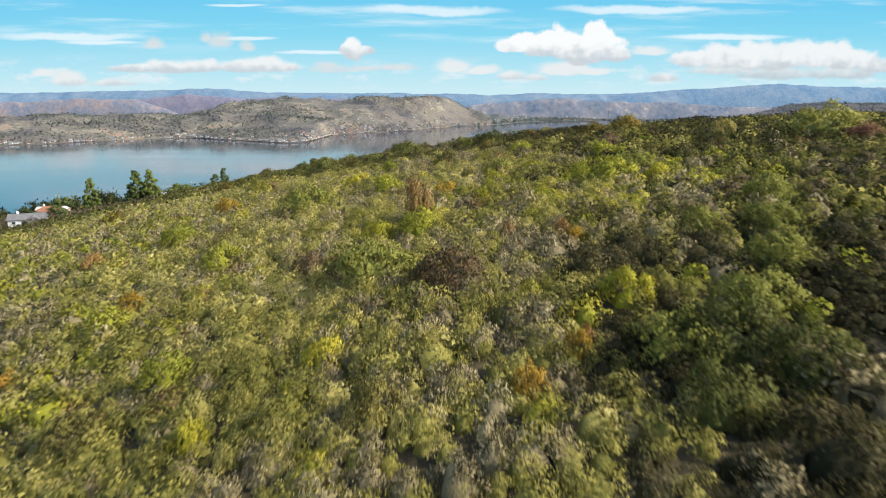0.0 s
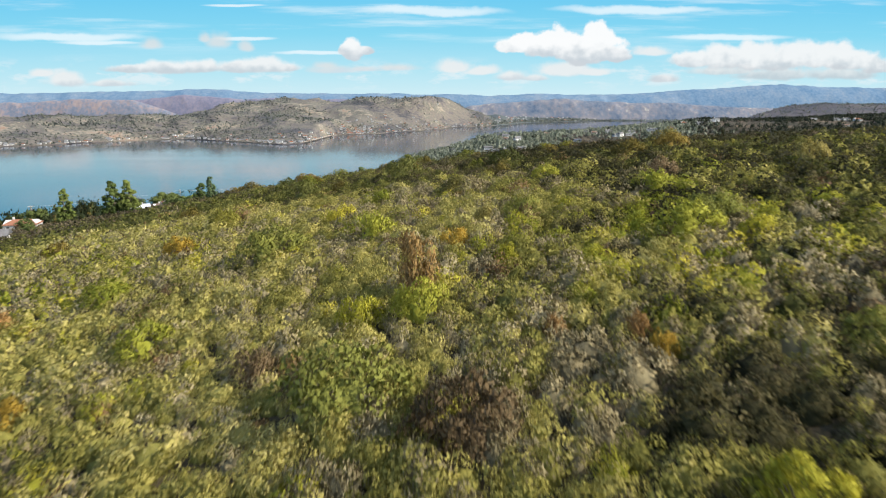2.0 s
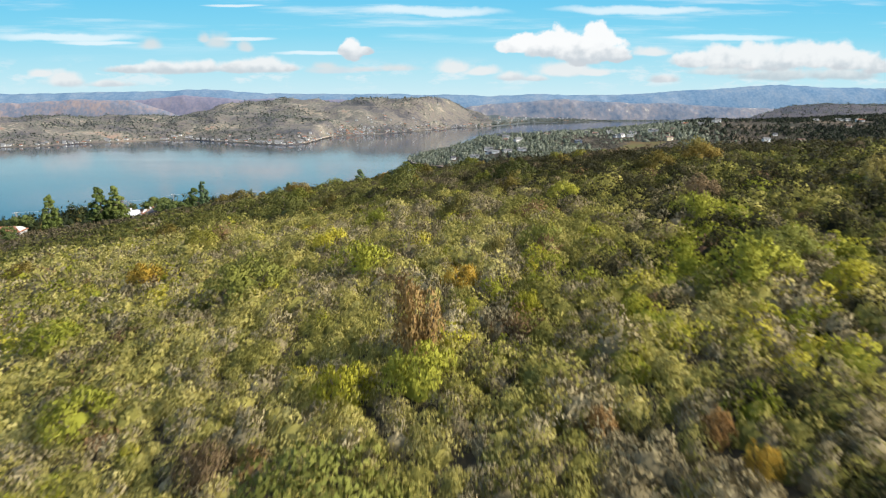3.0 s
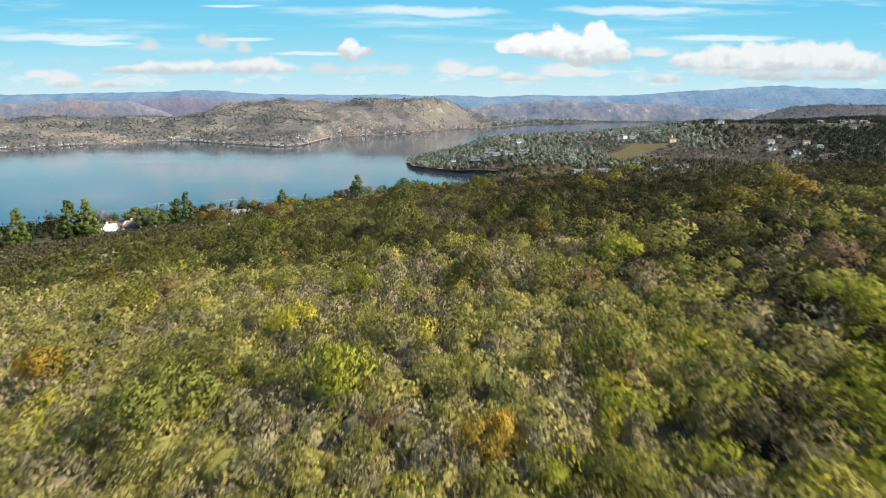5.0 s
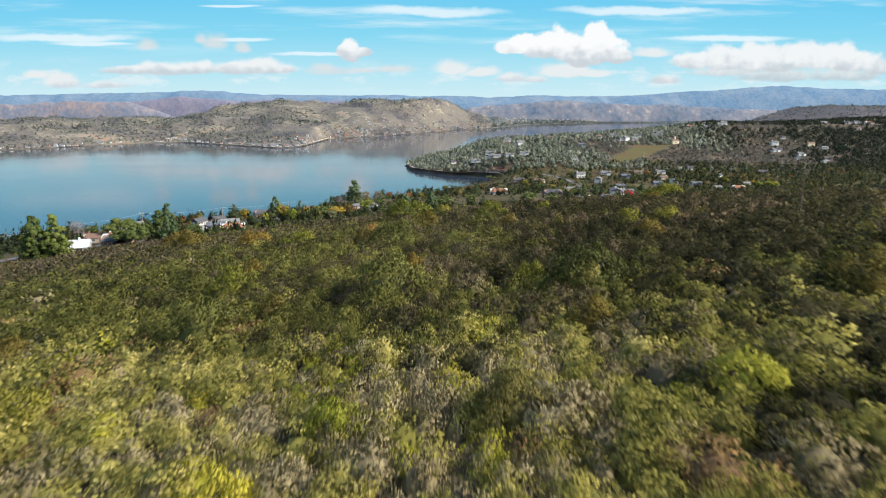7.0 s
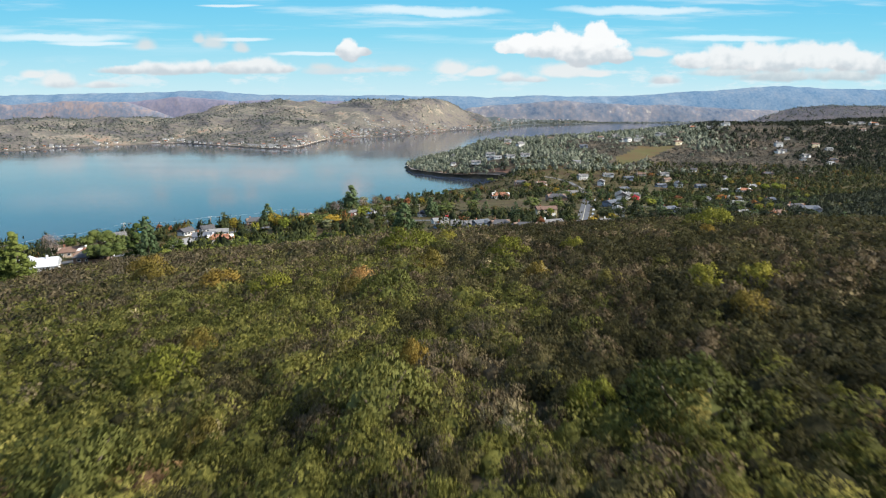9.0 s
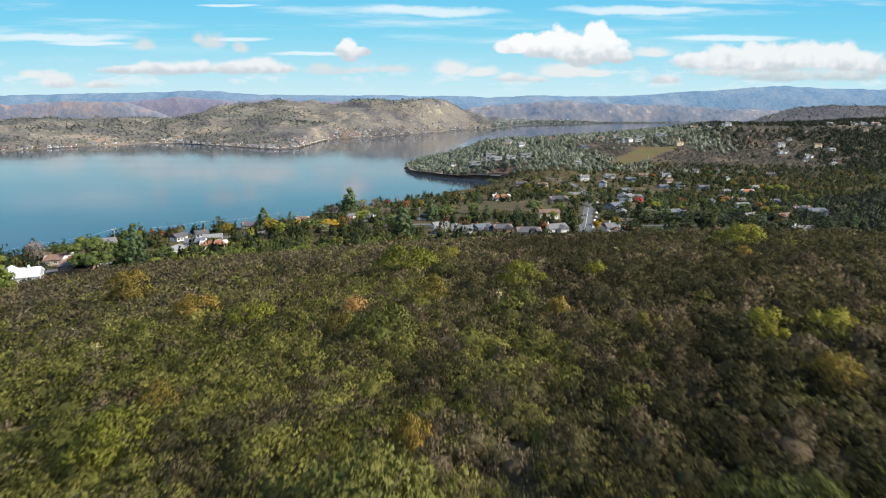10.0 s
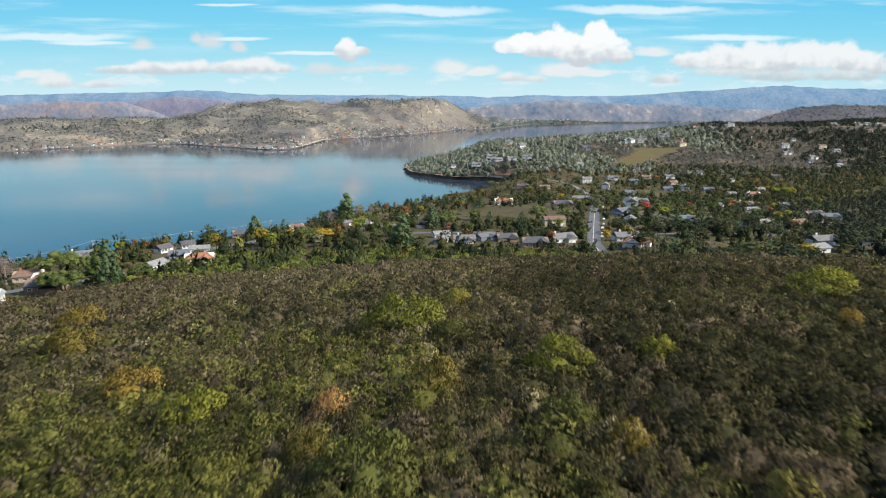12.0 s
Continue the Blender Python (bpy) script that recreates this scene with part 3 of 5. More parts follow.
# single shrubs that stand out of the brush: x, y and radius by tone
STANDOUTS = {
    "gold": ((7.0, 36.5, 1.0), (10.4, 39.2, 0.8), (3.6, 85, 1.3), (-33.1, 109.7, 1.8), (14.6, 57.7, 0.6), (-33, 70, 1.2), (-40, 58, 1.3),),
    # dim_ tones are shrubs coloured for the cloud shade on their slope
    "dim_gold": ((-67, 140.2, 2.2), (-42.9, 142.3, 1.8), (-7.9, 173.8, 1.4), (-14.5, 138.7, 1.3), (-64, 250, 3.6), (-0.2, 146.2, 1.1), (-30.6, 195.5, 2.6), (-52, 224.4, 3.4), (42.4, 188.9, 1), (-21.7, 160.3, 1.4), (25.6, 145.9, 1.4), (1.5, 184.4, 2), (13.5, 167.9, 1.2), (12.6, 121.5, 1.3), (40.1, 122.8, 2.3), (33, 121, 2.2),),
    "rust": ((11.2, 40, 0.5), (9.0, 62.5, 0.6), (13.9, 60.4, 0.6), (-50, 96, 1.4), (-7.3, 181.3, 1.3),),
    "tan": ((-2.8, 37.8, 1.6), (-26.2, 43.9, 1.8), (46, 96, 1.8), (7.6, 90.7, 1.2), (5.4, 110.2, 1.6), (14.5, 131.5, 1.4), (43, 132.6, 2.4), (19.3, 160, 1.1),),
    "spire": ((-0.1, 74.4, 1.9, 5.2),),
    "yellow": ((-7.4, 45.8, 1.4), (-4.65, 71, 1.5), (15.5, 44.8, 1.5), (7.7, 77, 0.9), (27.3, 71.6, 1.3), (-10, 106, 1.6), (-16, 40, 1),),
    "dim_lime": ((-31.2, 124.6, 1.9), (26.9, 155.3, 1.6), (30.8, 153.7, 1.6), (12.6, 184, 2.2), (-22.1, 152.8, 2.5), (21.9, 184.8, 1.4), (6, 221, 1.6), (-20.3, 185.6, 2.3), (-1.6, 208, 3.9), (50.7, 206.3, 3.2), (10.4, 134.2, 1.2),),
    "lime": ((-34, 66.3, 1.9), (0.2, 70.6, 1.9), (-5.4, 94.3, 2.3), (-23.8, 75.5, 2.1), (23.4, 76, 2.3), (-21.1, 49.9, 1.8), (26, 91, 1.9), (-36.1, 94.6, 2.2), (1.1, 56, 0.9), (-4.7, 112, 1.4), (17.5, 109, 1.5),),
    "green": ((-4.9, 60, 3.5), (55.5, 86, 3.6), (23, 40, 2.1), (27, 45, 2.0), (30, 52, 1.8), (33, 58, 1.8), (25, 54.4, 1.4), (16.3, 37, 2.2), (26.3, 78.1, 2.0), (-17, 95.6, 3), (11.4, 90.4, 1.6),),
    # the first three are added dark to fill a shadowed patch
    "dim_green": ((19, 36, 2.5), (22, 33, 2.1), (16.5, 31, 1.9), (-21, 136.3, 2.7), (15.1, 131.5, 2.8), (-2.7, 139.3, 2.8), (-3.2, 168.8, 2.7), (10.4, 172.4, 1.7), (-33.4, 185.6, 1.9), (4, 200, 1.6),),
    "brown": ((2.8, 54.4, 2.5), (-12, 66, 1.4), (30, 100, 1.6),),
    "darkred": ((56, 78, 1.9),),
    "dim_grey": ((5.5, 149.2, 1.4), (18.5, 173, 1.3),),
    "grey": ((-8, 62, 1.2),),
}


def plant_brush():
    step = 1.65
    gx, gy = np.meshgrid(np.arange(-190, 235, step), np.arange(12, 370, step))
    x = (gx + rs.uniform(-0.5, 0.5, gx.shape) * step * 1.15).ravel()
    y = (gy + rs.uniform(-0.5, 0.5, gy.shape) * step * 1.15).ravel()
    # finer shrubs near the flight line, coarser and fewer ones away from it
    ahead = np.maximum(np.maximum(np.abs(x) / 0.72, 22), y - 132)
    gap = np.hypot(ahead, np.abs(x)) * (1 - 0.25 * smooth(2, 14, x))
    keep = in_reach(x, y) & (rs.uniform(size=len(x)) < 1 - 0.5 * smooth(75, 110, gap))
    x, y, gap = x[keep], y[keep], gap[keep]
    for px, py, pr, *_ in (q for row in STANDOUTS.values() for q in row):
        apart = (x - px) ** 2 + (y - py) ** 2 > (0.42 * pr + 0.4) ** 2
        x, y, gap = x[apart], y[apart], gap[apart]
    z = ground_height(x, y)
    lum = fbm(x, y, 26, 4, 3) + 0.1 * rs.normal(size=len(x))
    dry = 0.6 * fbm(x, y, 15, 3, 14) + 0.2 * rs.normal(size=len(x))
    # far marks the cloud-shaded slope; its shade comes from darker leaf colours
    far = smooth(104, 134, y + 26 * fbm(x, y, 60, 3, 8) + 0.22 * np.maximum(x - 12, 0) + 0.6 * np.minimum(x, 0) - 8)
    pick = rs.uniform(size=len(x))
    kind = np.full(len(x), "olive", dtype=object)
    kind[dry > 0.12] = "grey"
    kind[(lum > 0.09 + 0.17 * smooth(-14, 26, x)) & (dry < 0.2) & (rs.uniform(size=len(x)) < 0.7)] = "lime"
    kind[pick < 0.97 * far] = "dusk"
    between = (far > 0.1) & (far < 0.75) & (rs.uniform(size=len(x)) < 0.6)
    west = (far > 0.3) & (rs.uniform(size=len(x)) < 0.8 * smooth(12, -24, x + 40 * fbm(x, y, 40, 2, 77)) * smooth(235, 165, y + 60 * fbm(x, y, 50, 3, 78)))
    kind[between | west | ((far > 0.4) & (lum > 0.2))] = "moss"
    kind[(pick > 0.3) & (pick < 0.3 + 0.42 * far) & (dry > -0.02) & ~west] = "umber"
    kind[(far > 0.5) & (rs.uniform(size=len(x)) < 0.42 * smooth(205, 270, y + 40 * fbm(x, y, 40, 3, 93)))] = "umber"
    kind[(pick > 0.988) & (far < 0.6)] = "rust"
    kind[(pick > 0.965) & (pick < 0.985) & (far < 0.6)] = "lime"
    # shade over the right-hand brush, put in as darker plants
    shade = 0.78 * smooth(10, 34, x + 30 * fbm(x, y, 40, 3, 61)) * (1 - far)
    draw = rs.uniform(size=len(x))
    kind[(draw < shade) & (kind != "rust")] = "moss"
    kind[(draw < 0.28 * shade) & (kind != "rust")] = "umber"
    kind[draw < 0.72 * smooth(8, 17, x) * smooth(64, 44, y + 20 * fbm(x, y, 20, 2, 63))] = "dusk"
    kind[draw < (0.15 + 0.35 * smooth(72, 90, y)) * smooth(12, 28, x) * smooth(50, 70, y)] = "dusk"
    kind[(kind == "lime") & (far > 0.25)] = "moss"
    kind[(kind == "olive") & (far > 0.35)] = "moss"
    size = np.clip(np.exp(rs.normal(0, 0.28, len(x))), 0.7, 2.1) * (1.48 + 0.55 * smooth(75, 110, gap))
    height = 0.5 * size * rs.uniform(0.85, 1.2, len(x)) + 1.25 + 1.1 * fbm(x, y, 12, 3, 44)
    size = np.where(kind == "grey", size * 0.9, size)
    # tone falls to the right and east to stand for shade there
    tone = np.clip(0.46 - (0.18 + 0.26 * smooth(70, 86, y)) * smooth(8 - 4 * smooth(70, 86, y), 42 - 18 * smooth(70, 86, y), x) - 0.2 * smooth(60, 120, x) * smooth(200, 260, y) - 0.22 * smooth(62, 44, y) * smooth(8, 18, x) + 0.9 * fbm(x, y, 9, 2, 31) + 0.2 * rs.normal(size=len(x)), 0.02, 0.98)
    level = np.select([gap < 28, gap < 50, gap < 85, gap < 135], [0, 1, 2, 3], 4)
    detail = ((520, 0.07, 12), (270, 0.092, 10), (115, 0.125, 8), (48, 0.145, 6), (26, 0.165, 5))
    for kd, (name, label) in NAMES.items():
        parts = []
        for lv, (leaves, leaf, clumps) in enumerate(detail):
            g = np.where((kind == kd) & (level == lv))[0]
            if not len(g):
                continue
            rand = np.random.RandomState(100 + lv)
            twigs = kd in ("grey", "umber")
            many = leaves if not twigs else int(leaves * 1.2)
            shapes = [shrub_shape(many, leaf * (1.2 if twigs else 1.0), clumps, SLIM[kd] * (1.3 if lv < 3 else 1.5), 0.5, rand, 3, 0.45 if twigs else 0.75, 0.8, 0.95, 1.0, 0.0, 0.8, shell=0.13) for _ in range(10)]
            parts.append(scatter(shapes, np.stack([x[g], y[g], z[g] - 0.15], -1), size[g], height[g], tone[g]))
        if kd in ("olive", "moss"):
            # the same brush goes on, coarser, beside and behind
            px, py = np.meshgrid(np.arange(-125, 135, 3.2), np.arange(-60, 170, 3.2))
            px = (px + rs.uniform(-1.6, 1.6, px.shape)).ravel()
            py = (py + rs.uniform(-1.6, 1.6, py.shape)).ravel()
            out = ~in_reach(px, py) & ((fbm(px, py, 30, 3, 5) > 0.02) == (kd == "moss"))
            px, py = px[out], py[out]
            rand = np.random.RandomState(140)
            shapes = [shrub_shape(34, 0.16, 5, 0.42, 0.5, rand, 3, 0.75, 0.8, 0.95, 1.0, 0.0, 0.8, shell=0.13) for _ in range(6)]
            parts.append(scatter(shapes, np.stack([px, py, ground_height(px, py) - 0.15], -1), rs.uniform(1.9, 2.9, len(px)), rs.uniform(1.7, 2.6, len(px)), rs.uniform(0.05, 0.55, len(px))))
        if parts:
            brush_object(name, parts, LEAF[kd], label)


plant_brush()

# ---- single shrubs that stand out of the brush ----
def part(name, bm_or_mesh, parent, label=""):
    ob = new(name, bm_or_mesh)
    ob.parent = parent
    if label:
        ob["label"] = label
    return ob


def tri_mesh(name, tri, mat):
    if isinstance(tri, tuple):
        return mesh_of(name, tri[0], tri[1], [mat], None, True, tri[3])
    return mesh_of(name, tri.reshape(-1, 3), np.arange(len(tri) * 3).reshape(-1, 3), [mat])


def tube(points, radii, sides=6):
    """Quads of a tapered limb through the points."""
    points = np.asarray(points, float)
    a = np.linspace(0, 2 * math.pi, sides, endpoint=False)
    verts = []
    for k, p in enumerate(points):
        d = unit(points[min(k + 1, len(points) - 1)] - points[max(k - 1, 0)])
        s = unit(np.cross(d, (0.3, 1.0, 0.1)))
        t = np.cross(d, s)
        verts.append(p + radii[k] * (np.cos(a)[:, None] * s + np.sin(a)[:, None] * t))
    verts = np.concatenate(verts)
    faces = [(k * sides + j, k * sides + (j + 1) % sides, (k + 1) * sides + (j + 1) % sides, (k + 1) * sides + j)
             for k in range(len(points) - 1) for j in range(sides)]
    return verts, np.array(faces)


def joined(pieces):
    v, f, n = [], [], 0
    for a, b in pieces:
        v.append(a)
        f.append(b + n)
        n += len(a)
    return np.concatenate(v), np.concatenate(f)


bark = rough_material("grey_brown_bark", [(0.3, (0.07, 0.055, 0.04)), (0.6, (0.15, 0.12, 0.09)), (0.8, (0.22, 0.18, 0.14))], 1.5, 12, 0.9, 0.6, 0.03)
pale_bark = rough_material("weathered_grey_wood", [(0.3, (0.14, 0.12, 0.1)), (0.6, (0.27, 0.24, 0.2)), (0.8, (0.36, 0.33, 0.29))], 1.5, 12, 0.9, 0.5, 0.02)

SHRUB_TONES = {
    "gold": ([(0.0, (0.3, 0.2, 0.03)), (0.5, (0.46, 0.3, 0.045)), (1.0, (0.55, 0.33, 0.06))], "golden autumn shrub standing in the brush"),
    "rust": ([(0.0, (0.27, 0.16, 0.06)), (0.5, (0.38, 0.22, 0.075)), (1.0, (0.46, 0.28, 0.1))], "rust-orange autumn shrub among grey brush"),
    "tan": ([(0.0, (0.15, 0.135, 0.04)), (0.5, (0.23, 0.195, 0.055)), (1.0, (0.3, 0.25, 0.075))], "tan and olive fading shrub"),
    "spire": ([(0.0, (0.2, 0.13, 0.05)), (0.5, (0.3, 0.19, 0.07)), (1.0, (0.37, 0.26, 0.09))], "tall tan-brown dying conifer above the brush"),
    "yellow": ([(0.0, (0.32, 0.3, 0.03)), (0.5, (0.47, 0.42, 0.045)), (1.0, (0.54, 0.46, 0.06))], "bright yellow-leaved shrub in the chaparral"),
    "lime": ([(0.0, (0.21, 0.225, 0.028)), (0.5, (0.32, 0.32, 0.042)), (1.0, (0.41, 0.38, 0.06))], "bright lime-green rounded shrub"),
    "green": ([(0.0, (0.15, 0.16, 0.032)), (0.5, (0.225, 0.228, 0.048)), (1.0, (0.3, 0.285, 0.07))], "large rounded grey-green scrub oak"),
    "brown": ([(0.0, (0.11, 0.075, 0.035)), (0.5, (0.17, 0.12, 0.06)), (1.0, (0.24, 0.17, 0.09))], "withered brown shrub with dead leaves"),
    "darkred": ([(0.0, (0.09, 0.04, 0.025)), (0.5, (0.14, 0.065, 0.04)), (1.0, (0.2, 0.1, 0.06))], "dark red-brown shrub on the crest"),
    # dim_ entries repeat the lit tones with shade put into the colour
    "dim_grey": ([(0.0, (0.072, 0.0612, 0.0341)), (0.5, (0.108, 0.0918, 0.0527)), (1.0, (0.144, 0.123, 0.0713))], "grey leafless shrub, darkened for the shade on its slope"),
    "dim_gold": ([(0.0, (0.12, 0.1, 0.024)), (0.5, (0.175, 0.135, 0.03)), (1.0, (0.24, 0.165, 0.036))], "golden shrub, darkened for the shade on its slope"),
    "dim_lime": ([(0.0, (0.115, 0.125, 0.02)), (0.5, (0.185, 0.185, 0.028)), (1.0, (0.25, 0.225, 0.038))], "yellow-green rounded shrub, darkened for the shade on its slope"),
    "dim_green": ([(0.0, (0.062, 0.07, 0.018)), (0.5, (0.102, 0.109, 0.027)), (1.0, (0.142, 0.144, 0.038))], "rounded green scrub oak, darkened for the shade around it"),
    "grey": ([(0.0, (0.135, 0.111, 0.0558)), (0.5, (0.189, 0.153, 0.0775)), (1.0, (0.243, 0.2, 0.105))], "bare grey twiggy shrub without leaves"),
}


def build_shrub(tone, leaves, size, clumps, seed, flat=0.3, slim=0.3):
    """A shrub of unit radius and height: stems from the base, and its crown."""
    rand = np.random.RandomState(seed)
    stops, label = SHRUB_TONES[tone]
    mat = leaf_material(tone + "_shrub_leaves", stops, 0.28, "object", 14)
    base = new("shrub")
    tagged(base, label, "shrub", "shrubs that stand out of the brush")
    for k in range(4):
        a = rand.uniform(0, 2 * math.pi)
        tip = np.array((0.5 * math.cos(a), 0.5 * math.sin(a), rand.uniform(0.5, 0.75)))
        v, f = tube([(0, 0, -0.1), tip * (0.45, 0.45, 0.5), tip], [0.045, 0.03, 0.012], 5)
        part("stem", mesh_of("stem", v, f, [bark], None, True), base)
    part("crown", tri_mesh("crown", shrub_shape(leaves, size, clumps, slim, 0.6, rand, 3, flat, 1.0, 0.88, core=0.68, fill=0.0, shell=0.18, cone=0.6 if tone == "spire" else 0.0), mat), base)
    return base


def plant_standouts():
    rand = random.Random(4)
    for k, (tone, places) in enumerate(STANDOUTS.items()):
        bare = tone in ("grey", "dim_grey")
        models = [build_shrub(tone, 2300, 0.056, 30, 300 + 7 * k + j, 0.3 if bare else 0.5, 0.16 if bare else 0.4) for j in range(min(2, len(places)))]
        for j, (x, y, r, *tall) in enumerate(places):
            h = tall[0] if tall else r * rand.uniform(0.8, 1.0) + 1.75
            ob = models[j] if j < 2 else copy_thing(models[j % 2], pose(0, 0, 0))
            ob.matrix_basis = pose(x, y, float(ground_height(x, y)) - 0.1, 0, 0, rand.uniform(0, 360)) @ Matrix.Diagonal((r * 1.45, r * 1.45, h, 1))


plant_standouts()


# ---- trees ----
TREE_TONES = {
    "oak": ([(0.0, (0.035, 0.048, 0.014)), (0.5, (0.065, 0.085, 0.022)), (1.0, (0.105, 0.125, 0.035))], "dark green rounded oak beside the houses"),
    # oak green taken darker, with the east side's shade in it
    "live_oak": ([(0.0, (0.016, 0.022, 0.01)), (0.5, (0.03, 0.038, 0.015)), (1.0, (0.052, 0.06, 0.022))], "dense green oak below the brush, darkened for shade"),
    "sage": ([(0.0, (0.09, 0.1, 0.05)), (0.5, (0.14, 0.15, 0.075)), (1.0, (0.2, 0.19, 0.09))], "grey-green garden tree near the houses"),
    "lime_tree": ([(0.0, (0.1, 0.12, 0.02)), (0.5, (0.16, 0.18, 0.025)), (1.0, (0.24, 0.23, 0.035))], "yellow-green garden tree beside a house"),
    "gold_tree": ([(0.0, (0.17, 0.13, 0.02)), (0.5, (0.25, 0.19, 0.025)), (1.0, (0.34, 0.22, 0.03))], "golden autumn tree in a garden"),
    "rust_tree": ([(0.0, (0.14, 0.06, 0.03)), (0.5, (0.21, 0.085, 0.035)), (1.0, (0.3, 0.13, 0.035))], "rust-red autumn tree in a garden"),
    "crimson": ([(0.0, (0.26, 0.015, 0.03)), (0.5, (0.36, 0.02, 0.04)), (1.0, (0.45, 0.04, 0.05))], "crimson maple in full autumn leaf"),
    "pine": ([(0.0, (0.04, 0.065, 0.03)), (0.5, (0.065, 0.095, 0.04)), (1.0, (0.1, 0.13, 0.05))], "dark green conifer near the shore road"),
    "bare": ([(0.0, (0.15, 0.1, 0.09)), (0.5, (0.22, 0.16, 0.14)), (1.0, (0.3, 0.23, 0.2))], "leafless grey-pink tree in winter twigs"),
    "young_pine": ([(0.0, (0.045, 0.065, 0.016)), (0.5, (0.08, 0.105, 0.024)), (1.0, (0.14, 0.16, 0.036))], "light green pine with layered boughs"),
}


def crown_points(kind, leaves, rand):
    """Places and outward ways of the sprays in a crown of unit height, half width 0.5 or less."""
    if kind in ("pine", "young_pine"):
        tiers = 13
        h = np.linspace(0.12, 0.97, tiers)
        cl, rr, ww = [], [], []
        for k, z in enumerate(h):
            reach = 0.27 * (1 - z) ** 0.7 + 0.02
            for a in rand.uniform(0, 2 * math.pi, max(3, int(9 * (1 - z) + 2))):
                out = reach * rand.uniform(0.45, 1.1)
                cl.append((out * math.cos(a), out * math.sin(a), z + rand.uniform(-0.03, 0.03)))
                rr.append(rand.uniform(0.06, 0.1) * (1.25 - 0.65 * z))
        cl, rr = np.array(cl), np.array(rr)
        squash = 0.75
    else:
        n = 30
        v = unit(rand.normal(size=(n, 3))) * rand.uniform(0.35, 1.0, (n, 1)) ** 0.5
        wide = {"bare": 0.3, "oak": 0.48, "live_oak": 0.5, "gold_tree": 0.36, "lime_tree": 0.34}.get(kind, 0.42)
        cl = np.array((0, 0, 0.6)) + v * np.array((wide, wide, 0.34)) * 0.8
        cl[:, :2] += rand.normal(0, 0.03, (n, 2))
        rr = rand.uniform(0.09, 0.17, n)
        squash = 0.85
    which = rand.choice(len(cl), leaves, p=rr**2 / (rr**2).sum())
    way = unit(rand.normal(size=(leaves, 3)) + np.array((0, 0, 0.25)))
    at = cl[which] + way * rr[which][:, None] * rand.uniform(0.75, 1.1, (leaves, 1)) * np.array((1, 1, squash))
    return at, way, cl


def build_tree(kind, seed, leaves=420, size=0.06):
    """A tree of unit height: a tapered trunk with limbs, and a crown of many sprays."""
    rand = np.random.RandomState(seed)
    stops, label = TREE_TONES[kind]
    mat = bpy.data.materials.get(kind + "_leaves") or leaf_material(kind + "_leaves", stops, 0.06 if kind == "bare" else 0.2, "object")
    base = tagged(new("tree"), label, "tree")
    at, way, cl = crown_points(kind, leaves, rand)
    lean = rand.normal(0, 0.015, 2)
    limbs = [tube([(0, 0, -0.08), (lean[0], lean[1], 0.35), (2 * lean[0], 2 * lean[1], 0.9 if "pine" in kind else 0.66)], [0.026, 0.019, 0.004], 6)]
    for c in cl[:: 3 if "pine" in kind else 2]:
        z0 = c[2] - 0.02 if "pine" in kind else min(0.5, c[2] * 0.6)
        limbs.append(tube([(lean[0], lean[1], z0), tuple((c + (lean[0], lean[1], z0)) * 0.52), tuple(c)], [0.01, 0.007, 0.003], 4))
    v, f = joined(limbs)
    part("trunk", mesh_of("trunk", v, f, [pale_bark if kind == "bare" else bark], None, True), base)
    slim = 0.12 if kind == "bare" else (0.42 if "pine" in kind else 0.5)
    tri = leaf_triangles(at, way, size, slim, rand, 0.15 if kind == "bare" else 0.6)
    v, f = [tri.reshape(-1, 3)], [np.arange(leaves * 3).reshape(-1, 3)]
    if kind != "bare":
        lv, lf = LUMPS[1 if leaves > 900 else 3]
        n = leaves * 3
        for c in cl:
            w = (0.055 if "pine" in kind else 0.105) * rand.uniform(0.8, 1.25)
            v.append(lv * rand.uniform(0.7, 1.25, (len(lv), 1)) * w * np.array((1, 1, 0.85)) + c)
            f.append(lf + n)
            n += len(lv)
    part("crown", mesh_of("crown", np.concatenate(v), np.concatenate(f), [mat], None, True), base)
    return base


MODELS = {}


def plant_tree(kind, x, y, h, wide=1.0, seed=0, label="", fine=False):
    """A tree of that height on the ground at (x, y)."""
    key = (kind, seed % (2 if fine else 3), fine)
    m = pose(x, y, float(ground_height(x, y)) - 0.1, 0, 0, (x * 37 + y * 91) % 360) @ Matrix.Diagonal((h * wide, h * wide, h, 1))
    if key not in MODELS:
        MODELS[key] = build_tree(kind, 40 + key[1] * 11 + len(kind), 1500 if fine else 380, 0.036 if fine else 0.055)
        ob = MODELS[key]
    else:
        ob = copy_thing(MODELS[key], pose(0, 0, 0))
    ob.matrix_basis = m
    if label:
        ob["label"] = label
    return ob


